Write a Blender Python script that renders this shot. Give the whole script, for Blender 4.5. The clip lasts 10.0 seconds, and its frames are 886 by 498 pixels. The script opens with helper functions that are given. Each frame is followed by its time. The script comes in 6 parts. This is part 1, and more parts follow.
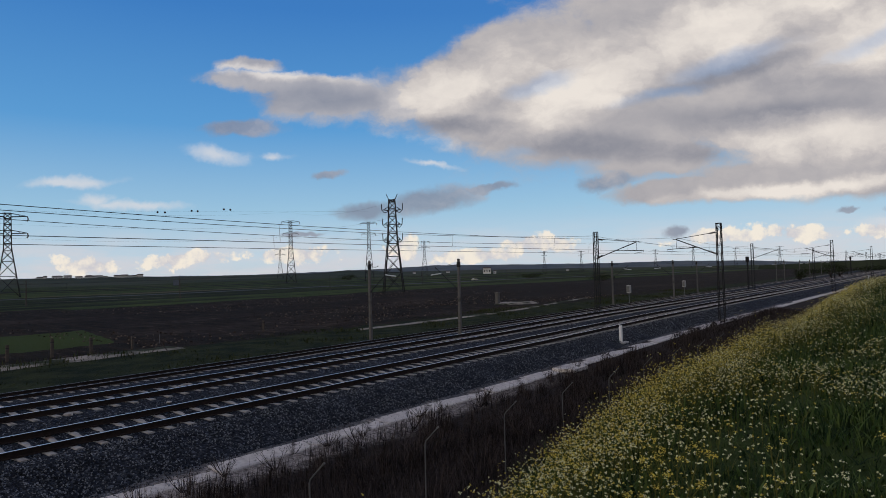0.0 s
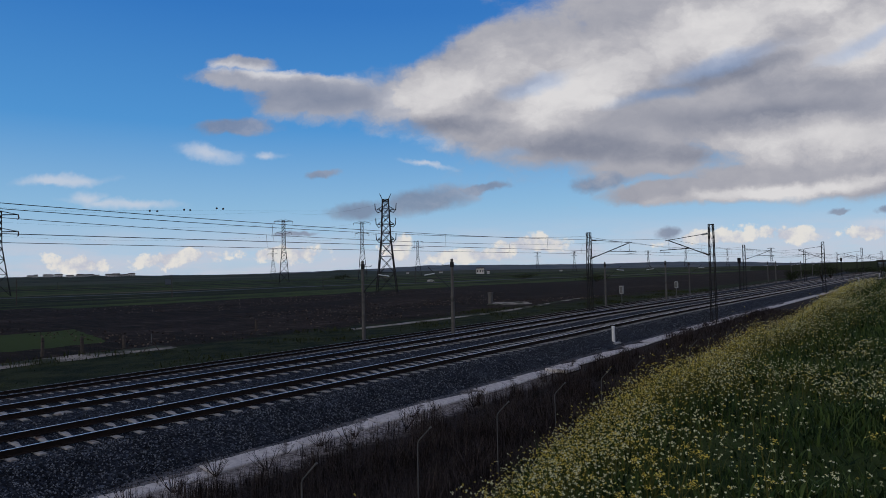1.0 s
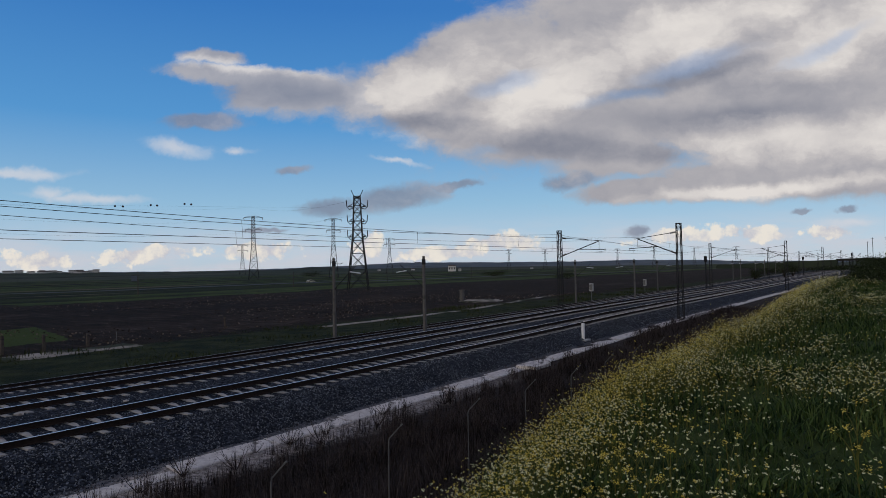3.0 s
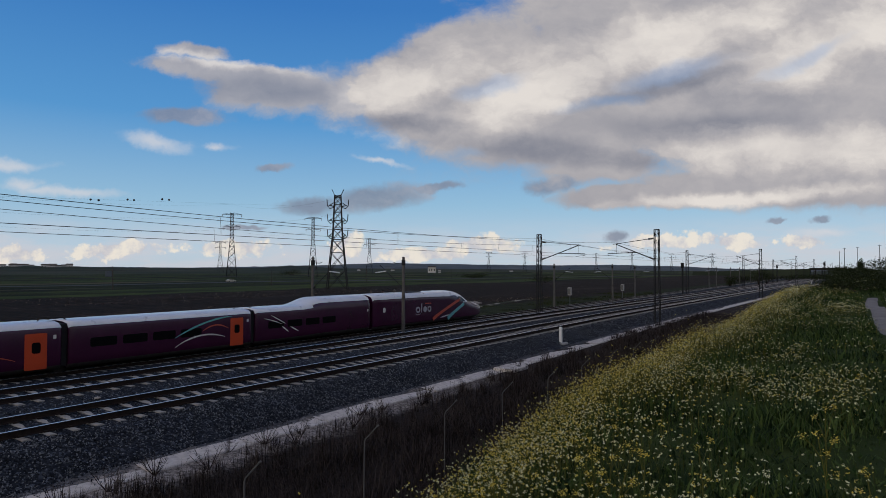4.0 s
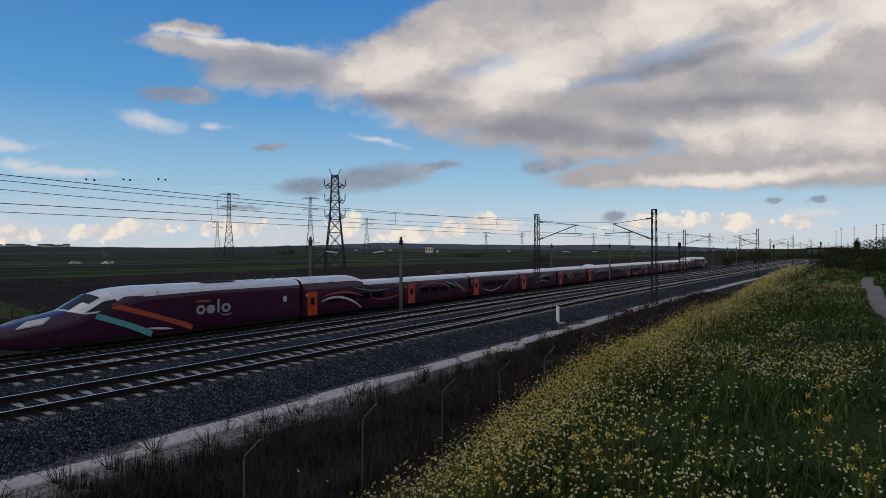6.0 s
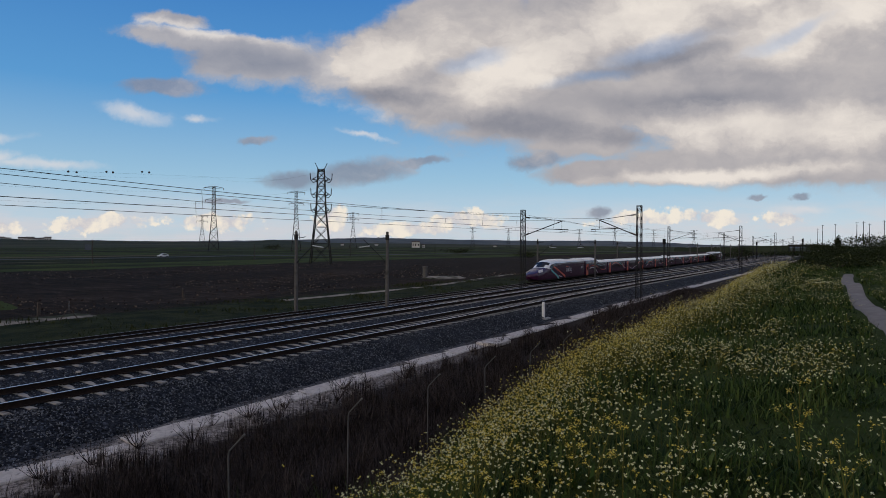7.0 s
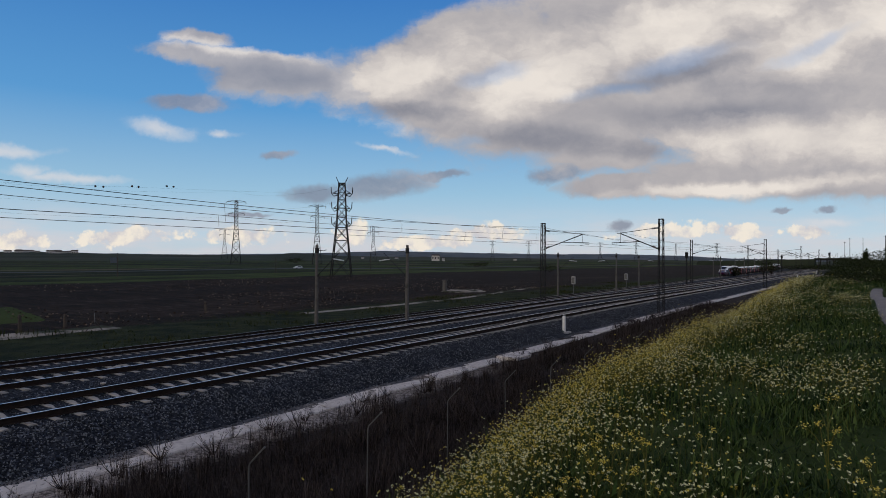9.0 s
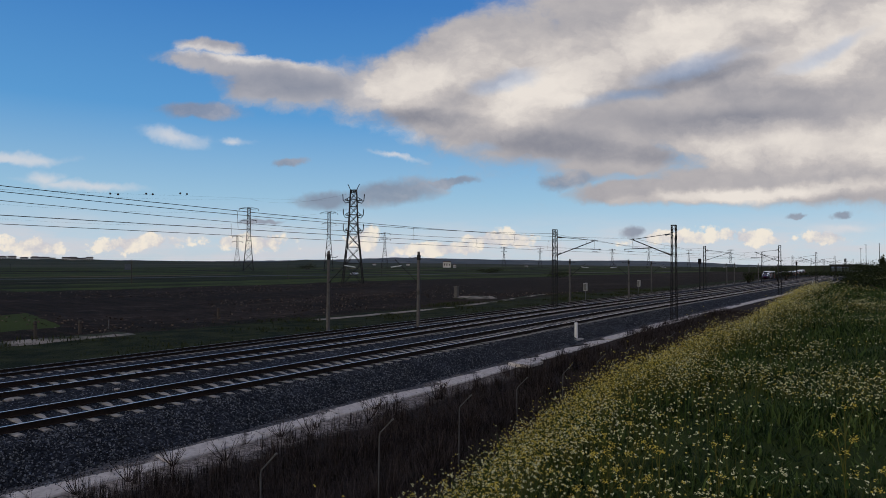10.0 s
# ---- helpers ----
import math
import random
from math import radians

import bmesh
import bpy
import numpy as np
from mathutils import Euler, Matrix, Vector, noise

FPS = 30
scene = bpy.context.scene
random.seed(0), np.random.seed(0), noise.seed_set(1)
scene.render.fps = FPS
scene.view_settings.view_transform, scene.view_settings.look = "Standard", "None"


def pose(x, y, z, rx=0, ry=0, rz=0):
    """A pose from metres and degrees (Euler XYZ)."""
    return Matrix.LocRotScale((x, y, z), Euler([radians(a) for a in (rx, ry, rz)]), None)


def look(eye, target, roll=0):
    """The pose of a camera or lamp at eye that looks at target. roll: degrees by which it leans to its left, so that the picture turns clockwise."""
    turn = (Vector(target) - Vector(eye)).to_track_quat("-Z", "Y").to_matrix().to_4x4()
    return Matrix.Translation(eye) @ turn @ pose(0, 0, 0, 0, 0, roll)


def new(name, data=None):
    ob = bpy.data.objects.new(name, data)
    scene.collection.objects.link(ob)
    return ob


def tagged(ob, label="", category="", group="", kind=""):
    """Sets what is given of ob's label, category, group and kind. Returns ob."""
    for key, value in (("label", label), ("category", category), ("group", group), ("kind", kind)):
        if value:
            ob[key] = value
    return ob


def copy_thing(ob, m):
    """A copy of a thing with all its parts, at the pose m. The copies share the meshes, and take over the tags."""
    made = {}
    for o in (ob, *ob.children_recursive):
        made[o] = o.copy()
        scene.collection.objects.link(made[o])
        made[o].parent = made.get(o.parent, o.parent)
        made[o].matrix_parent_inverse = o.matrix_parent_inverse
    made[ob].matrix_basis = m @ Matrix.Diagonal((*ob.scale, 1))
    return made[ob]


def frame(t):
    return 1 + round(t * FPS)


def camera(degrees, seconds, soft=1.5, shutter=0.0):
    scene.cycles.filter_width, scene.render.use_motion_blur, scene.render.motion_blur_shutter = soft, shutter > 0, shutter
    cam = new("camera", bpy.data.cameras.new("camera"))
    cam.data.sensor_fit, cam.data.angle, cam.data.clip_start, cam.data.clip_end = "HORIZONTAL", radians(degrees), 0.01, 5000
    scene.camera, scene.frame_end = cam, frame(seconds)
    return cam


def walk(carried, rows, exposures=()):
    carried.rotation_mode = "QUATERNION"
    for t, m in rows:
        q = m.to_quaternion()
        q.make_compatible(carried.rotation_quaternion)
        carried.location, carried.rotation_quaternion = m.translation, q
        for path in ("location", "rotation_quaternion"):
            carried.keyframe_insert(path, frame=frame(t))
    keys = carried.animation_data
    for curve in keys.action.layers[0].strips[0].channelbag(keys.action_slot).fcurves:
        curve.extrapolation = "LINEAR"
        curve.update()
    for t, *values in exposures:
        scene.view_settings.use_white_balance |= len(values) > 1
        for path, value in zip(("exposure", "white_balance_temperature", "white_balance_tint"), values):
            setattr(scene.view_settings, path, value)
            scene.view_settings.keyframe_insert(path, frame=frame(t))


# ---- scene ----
# ---- camera ----
cam = camera(69.5, 10.0, soft=0.5)
EYE = (0.0, 0.0, 4.0)
TURNS = [(0, 38.64, 2.04, 1.48), (0.5, 38.27, 2.91, 1.44), (1, 38.04, 2.03, 1.27), (1.5, 38.15, 1.77, 1.69),
         (2, 36.99, 1.86, 1.06), (2.5, 36.31, 1.65, 1.24), (4, 33.69, 1.85, -0.03), (4.5, 34.45, -0.19, -0.95),
         (5, 34.46, -0.17, -1.33), (5.5, 34.21, -0.02, -0.31), (6, 33.47, 0.05, 0.01), (7.5, 32.03, -0.51, -0.42),
         (8, 32.92, -0.27, 0.39), (8.5, 33.44, 0.28, 0.19), (9, 34.03, 0.80, -0.34), (9.5, 34.42, 1.26, -0.13),
         (10, 35.05, 1.38, -0.30)]
# the clip's camera darkens and cools its picture a little in the first seconds
EXPOSURES = [(0.0, 0.0, 6450, 10), (0.5, -0.09, 6200, 10), (1.0, -0.17, 5900, 10), (1.5, -0.18, 5850, 10), (2.0, -0.13, 6050, 10), (2.5, -0.12, 6150, 10),
             (4.0, -0.11, 6300, 10), (4.5, -0.11, 6350, 10), (5.0, -0.04, 6500, 10), (6.0, -0.03, 6500, 10), (10.0, -0.03, 6450, 10)]
walk(cam, [(t, pose(*EYE, 90 + pitch, roll, yaw)) for t, yaw, pitch, roll in TURNS], EXPOSURES)

# ---- light: evening sky with a big cloud, the low sun veiled behind the camera ----
SUN_AZ, SUN_EL = 168.0, 11.0     # degrees: azimuth left of the track's direction, height


def sky_world():
    world = bpy.data.worlds.new("evening_sky")
    scene.world = world
    world.use_nodes = True
    nt = world.node_tree
    nt.nodes.clear()
    N, L = nt.nodes.new, nt.links.new

    def math_node(op, a, b=None, c=None, clamp=False):
        n = N("ShaderNodeMath")
        n.operation, n.use_clamp = op, clamp
        for i, v in enumerate((a, b, c)):
            if v is None:
                continue
            if isinstance(v, (int, float)):
                n.inputs[i].default_value = v
            else:
                L(v, n.inputs[i])
        return n.outputs[0]

    def vec_node(op, a, b=None):
        n = N("ShaderNodeVectorMath")
        n.operation = op
        for i, v in enumerate((a, b)):
            if v is None:
                continue
            if isinstance(v, (tuple, list, Vector)):
                n.inputs[i].default_value = v
            elif isinstance(v, (int, float)):
                n.inputs["Scale"].default_value = v
            else:
                L(v, n.inputs[i])
        return n.outputs["Value"] if op in ("DOT_PRODUCT", "LENGTH") else n.outputs["Vector"]

    def smooth(v, lo, hi):
        n = N("ShaderNodeMapRange")
        n.interpolation_type = "SMOOTHSTEP"
        L(v, n.inputs["Value"])
        n.inputs["From Min"].default_value, n.inputs["From Max"].default_value = lo, hi
        return n.outputs["Result"]

    def mix(f, a, b):
        n = N("ShaderNodeMix")
        n.data_type = "RGBA"
        for s, v in ((n.inputs["Factor"], f), (n.inputs["A"], a), (n.inputs["B"], b)):
            if isinstance(v, tuple):
                s.default_value = (*v, 1)
            elif isinstance(v, (int, float)):
                s.default_value = v
            else:
                L(v, s)
        return n.outputs["Result"]

    def fbm(vec, scale, detail, rough=0.55, dist=0.0):
        n = N("ShaderNodeTexNoise")
        L(vec, n.inputs["Vector"])
        n.inputs["Scale"].default_value, n.inputs["Detail"].default_value = scale, detail
        n.inputs["Roughness"].default_value, n.inputs["Distortion"].default_value = rough, dist
        return n

    way = N("ShaderNodeTexCoord").outputs["Generated"]
    m = pose(0, 0, 0, 90 - 0.02, -0.31, 34.21).to_3x3()     # the middle of the sky that is seen
    ahead = math_node("MAXIMUM", vec_node("DOT_PRODUCT", way, -m.col[2]), 0.08)
    u = math_node("DIVIDE", vec_node("DOT_PRODUCT", way, m.col[0]), ahead)
    v = math_node("DIVIDE", vec_node("DOT_PRODUCT", way, m.col[1]), ahead)
    comb = N("ShaderNodeCombineXYZ")
    L(u, comb.inputs[0]), L(v, comb.inputs[1])
    flat = comb.outputs[0]
    # stretched copy for noise: clouds get flatter towards the horizon
    warp = fbm(flat, 5.0, 6.0, 0.6)
    off = vec_node("SCALE", vec_node("SUBTRACT", warp.outputs["Color"], (0.5, 0.5, 0.5)), 0.085)
    off2 = vec_node("MULTIPLY", off, (1.0, 0.5, 0.0))
    bent = vec_node("ADD", flat, off2)
    fine = fbm(flat, 26.0, 5.0, 0.6)
    bent = vec_node("ADD", bent, vec_node("MULTIPLY", vec_node("SUBTRACT", fine.outputs["Color"], (0.5, 0.5, 0.5)), (0.035, 0.02, 0)))

    def blob(cx, cy, rx, ry, turn=0.0):
        """1 in the middle, 0 on the rim of an ellipse, in the sky's flat map (thousandths)."""
        n = N("ShaderNodeMapping")
        n.vector_type = "TEXTURE"
        L(bent, n.inputs["Vector"])
        n.inputs["Location"].default_value = (cx / 1000, cy / 1000, 0)
        n.inputs["Rotation"].default_value = (0, 0, radians(turn))
        n.inputs["Scale"].default_value = (rx / 1000, ry / 1000, 1)
        return math_node("SUBTRACT", 1.0, vec_node("LENGTH", n.outputs[0]))

    def join(blobs):
        out = blob(*blobs[0])
        for b in blobs[1:]:
            out = math_node("SMOOTH_MAX", out, blob(*b), 0.12)
        return out

    BIG = [(430, 335, 540, 215, 10), (720, 222, 560, 140, -1), (60, 238, 270, 92, -13), (330, 112, 180, 24, 0), (560, 130, 330, 40, 0),
           (240, 176, 150, 46, -6), (620, 470, 620, 240, 4), (-10, 318, 190, 66, 26)]
    TAIL = [(-318, 311, 172, 24, -7), (-372, 344, 64, 18, -4), (-238, 278, 155, 44, -4), (-120, 272, 140, 56, 4)]
    HOLES = [(44, 181, 50, 12, 0), (150, 158, 44, 13, 6), (370, 308, 150, 24, 14), (84, 290, 80, 20, 18), (262, 262, 110, 16, 10), (590, 335, 120, 18, 24)]
    SMALL = [(-405, 241, 92, 17, 1), (-190, 104, 80, 22, 2), (-95, 113, 96, 27, 9), (-2, 131, 66, 9, 3), (185, 134, 72, 17, 6), (285, 54, 28, 14, 4),
             (536, 79, 22, 6, 4), (603, 81, 24, 8, 8), (-251, 162, 42, 8, 0), (-300, 67, 44, 6, 0)]
    WHITE = [(-442, 201, 92, 18, -7), (-346, 196, 38, 11, 0), (-690, 170, 110, 12, 0), (-585, 131, 125, 11, -3), (-645, 141, 36, 16, 0),
             (610, 58, 80, 13, 0), (-95, 170, 56, 7, -8)]
    CUMULUS = [(67, 37, 62, 17, 0), (-132, 42, 24, 27, 0), (-490, 35, 88, 15, 0), (-320, 34, 80, 13, 0), (-665, 30, 60, 16, 0),
               (457, 44, 62, 15, -4), (350, 38, 80, 12, 0), (575, 44, 42, 12, -4), (-20, 28, 90, 11, 0)]
    big, small, white, cumulus = join(BIG), join(SMALL), join(WHITE), join(CUMULUS)
    # streaky grain, drawn out along the wind
    drawn = N("ShaderNodeMapping")
    drawn.inputs["Rotation"].default_value = (0, 0, radians(-12))
    drawn.inputs["Scale"].default_value = (0.85, 1.4, 1.0)
    L(bent, drawn.inputs["Vector"])
    grain = fbm(drawn.outputs[0], 8.5, 9.0, 0.6)
    g = math_node("SUBTRACT", grain.outputs["Fac"], 0.5)
    coarse = fbm(flat, 3.2, 4.0, 0.5)

    def cover(b, amp, lo, hi):
        return smooth(math_node("MULTIPLY_ADD", g, amp, b), lo, hi)

    c_big = cover(big, 0.95, -0.03, 0.34)
    thin = math_node("MULTIPLY", smooth(math_node("MULTIPLY_ADD", g, 1.6, join(HOLES)), 0.0, 0.9), -0.32)
    c_big = math_node("MULTIPLY", c_big, math_node("ADD", thin, 1.0))
    c_tail = math_node("MULTIPLY", cover(join(TAIL), 1.5, 0.0, 0.5), 0.9)
    c_big = math_node("MAXIMUM", c_big, c_tail)
    c_small = math_node("MULTIPLY", cover(small, 1.4, 0.02, 0.6), 0.78)
    c_white = math_node("MULTIPLY", cover(white, 1.8, 0.0, 0.95), 0.75)
    puff = math_node("SUBTRACT", fine.outputs["Fac"], 0.5)
    c_cum = math_node("MULTIPLY", smooth(math_node("MULTIPLY_ADD", puff, 3.0, cumulus), 0.0, 0.4), 0.9)

    # clear sky
    sep = N("ShaderNodeSeparateXYZ")
    L(way, sep.inputs[0])
    up = sep.outputs["Z"]
    nishita = N("ShaderNodeTexSky")
    nishita.sky_type, nishita.sun_disc = "NISHITA", False
    nishita.sun_elevation, nishita.sun_rotation = radians(SUN_EL), radians(-SUN_AZ)
    nishita.altitude, nishita.dust_density, nishita.ozone_density = 600, 0.6, 2.0
    ramp = N("ShaderNodeValToRGB")
    L(up, ramp.inputs[0])
    stops = [(0.0, (0.57, 0.66, 0.74)), (0.03, (0.54, 0.67, 0.79)), (0.10, (0.33, 0.56, 0.76)), (0.22, (0.105, 0.345, 0.69)),
             (0.38, (0.045, 0.21, 0.57)), (0.7, (0.02, 0.11, 0.40))]
    while len(ramp.color_ramp.elements) < len(stops):
        ramp.color_ramp.elements.new(0.5)
    for e, (p, c) in zip(ramp.color_ramp.elements, stops):
        e.position, e.color = p, (*c, 1)
    soft = vec_node("SCALE", nishita.outputs[0], 0.09)
    clear = mix(0.88, soft, ramp.outputs[0])
    # thin horizon haze bank with broken cloud
    bank_v = N("ShaderNodeMapping")
    bank_v.inputs["Scale"].default_value = (7.0, 30.0, 1.0)
    L(flat, bank_v.inputs["Vector"])
    bank_n = fbm(bank_v.outputs[0], 1.0, 6.0, 0.6)
    low = math_node("MULTIPLY", smooth(up, 0.085, 0.02), smooth(bank_n.outputs["Fac"], 0.36, 0.62))
    sky = mix(math_node("MULTIPLY", low, 0.75), clear, (0.64, 0.635, 0.67))
    # general broken cloud, for the sky that is not seen
    dome = fbm(way, 2.2, 7.0, 0.55)
    side = math_node("MULTIPLY", smooth(vec_node("DOT_PRODUCT", way, -m.col[2]), 0.62, 0.3), smooth(dome.outputs["Fac"], 0.36, 0.54))
    sky = mix(math_node("MULTIPLY", side, 0.88), sky, (0.52, 0.485, 0.465))

    # light and shade within the clouds
    LIT = [(190, 300, 220, 52, 26), (360, 365, 280, 46, 12), (160, 258, 74, 20, 10), (-50, 292, 140, 44, 20), (-125, 204, 80, 14, -8),
           (-330, 328, 130, 13, -8), (660, 370, 220, 60, 20), (470, 111, 230, 13, 4), (600, 188, 280, 38, 0)]
    DARK = [(-290, 280, 130, 26, -4), (-35, 228, 110, 18, -4), (150, 190, 170, 26, -6), (255, 174, 110, 20, -4), (430, 222, 200, 26, 0), (380, 290, 160, 16, 12)]
    lit = smooth(math_node("MULTIPLY_ADD", g, 1.3, join(LIT)), -0.35, 0.75)
    dark = smooth(math_node("MULTIPLY_ADD", g, 0.9, join(DARK)), -0.3, 0.7)
    tone = math_node("ADD", math_node("MULTIPLY_ADD", lit, 0.50, 0.40), math_node("MULTIPLY", dark, -0.28))
    tone = math_node("ADD", tone, math_node("MULTIPLY_ADD", coarse.outputs["Fac"], 0.4, -0.20))
    tone = math_node("ADD", tone, math_node("MULTIPLY", g, 0.75), None, True)
    shade = N("ShaderNodeValToRGB")
    L(tone, shade.inputs[0])
    cs = [(0.0, (0.22, 0.23, 0.28)), (0.33, (0.40, 0.385, 0.405)), (0.62, (0.57, 0.53, 0.515)), (0.95, (0.83, 0.765, 0.70))]
    while len(shade.color_ramp.elements) < len(cs):
        shade.color_ramp.elements.new(0.5)
    for e, (p, c) in zip(shade.color_ramp.elements, cs):
        e.position, e.color = p, (*c, 1)
    cum_tone = mix(smooth(puff, -0.12, 0.12), (0.60, 0.58, 0.61), (0.92, 0.83, 0.70))
    sky = mix(c_cum, sky, cum_tone)
    sky = mix(c_white, sky, (0.70, 0.70, 0.72))
    sky = mix(c_small, sky, mix(smooth(g, -0.1, 0.2), (0.22, 0.24, 0.31), (0.42, 0.40, 0.43)))
    sky = mix(c_big, sky, shade.outputs[0])
    # below the horizon nothing shines
    sky = mix(smooth(up, -0.002, -0.03), sky, (0.05, 0.05, 0.045))
    bg = N("ShaderNodeBackground")
    L(sky, bg.inputs["Color"])
    bg.inputs["Strength"].default_value = 1.0
    out = N("ShaderNodeOutputWorld")
    L(bg.outputs[0], out.inputs[0])


sky_world()
sun = new("sun", bpy.data.lights.new("sun", "SUN"))
sun.data.energy, sun.data.angle, sun.data.color = 0.55, radians(10), (1.0, 0.84, 0.64)
a, e = radians(SUN_AZ), radians(SUN_EL)
sun.matrix_world = look((-60 * math.sin(a) * math.cos(e), 60 * math.cos(a) * math.cos(e), 60 * math.sin(e)), (0, 0, 0))


# ---- materials ----
def material(name, colours, scale=4.0, rough=0.7, metal=0.0, bump=0.0, bump_scale=30.0, island=False, coat=0.0, stretch=(1, 1, 1), spots=None):
    """Two noises mix the colours; a finer one gives relief. spots: (colour, scale, threshold) of stains."""
    m = bpy.data.materials.new(name)
    m.use_nodes = True
    nt = m.node_tree
    N, L = nt.nodes.new, nt.links.new
    b = nt.nodes["Principled BSDF"]
    b.inputs["Roughness"].default_value, b.inputs["Metallic"].default_value = rough, metal
    b.inputs["Coat Weight"].default_value = coat
    if rough >= 0.7:
        b.inputs["Specular IOR Level"].default_value = 0.12
    co = N("ShaderNodeTexCoord").outputs["Object"]
    mp = N("ShaderNodeMapping")
    mp.inputs["Scale"].default_value = stretch
    L(co, mp.inputs[0])
    big = N("ShaderNodeTexNoise")
    L(mp.outputs[0], big.inputs["Vector"])
    big.inputs["Scale"].default_value, big.inputs["Detail"].default_value = scale, 8
    big.inputs["Roughness"].default_value = 0.65
    fac = big.outputs["Fac"]
    if island:
        rnd = N("ShaderNodeNewGeometry").outputs["Random Per Island"]
        ad = N("ShaderNodeMath")
        ad.operation = "MULTIPLY_ADD"
        L(rnd, ad.inputs[0])
        ad.inputs[1].default_value = 0.6
        sub = N("ShaderNodeMath")
        sub.operation = "SUBTRACT"
        L(fac, sub.inputs[0])
        sub.inputs[1].default_value = 0.3
        L(sub.outputs[0], ad.inputs[2])
        fac = ad.outputs[0]
    ramp = N("ShaderNodeValToRGB")
    L(fac, ramp.inputs[0])
    while len(ramp.color_ramp.elements) < len(colours):
        ramp.color_ramp.elements.new(0.5)
    for i, (e, c) in enumerate(zip(ramp.color_ramp.elements, colours)):
        e.position = 0.3 + 0.4 * i / max(1, len(colours) - 1)
        e.color = (*c, 1)
    col = ramp.outputs[0]
    if spots:
        sn = N("ShaderNodeTexNoise")
        L(co, sn.inputs["Vector"])
        sn.inputs["Scale"].default_value, sn.inputs["Detail"].default_value = spots[1], 6
        st = N("ShaderNodeMapRange")
        L(sn.outputs["Fac"], st.inputs["Value"])
        st.inputs["From Min"].default_value, st.inputs["From Max"].default_value = spots[2], spots[2] + 0.12
        mx = N("ShaderNodeMix")
        mx.data_type = "RGBA"
        L(st.outputs[0], mx.inputs["Factor"])
        L(col, mx.inputs["A"])
        mx.inputs["B"].default_value = (*spots[0], 1)
        col = mx.outputs["Result"]
    L(col, b.inputs["Base Color"])
    if bump:
        fn = N("ShaderNodeTexNoise")
        L(co, fn.inputs["Vector"])
        fn.inputs["Scale"].default_value, fn.inputs["Detail"].default_value = bump_scale, 5
        bp = N("ShaderNodeBump")
        bp.inputs["Strength"].default_value, bp.inputs["Distance"].default_value = bump, 0.02
        L(fn.outputs["Fac"], bp.inputs["Height"])
        L(bp.outputs[0], b.inputs["Normal"])
    return m


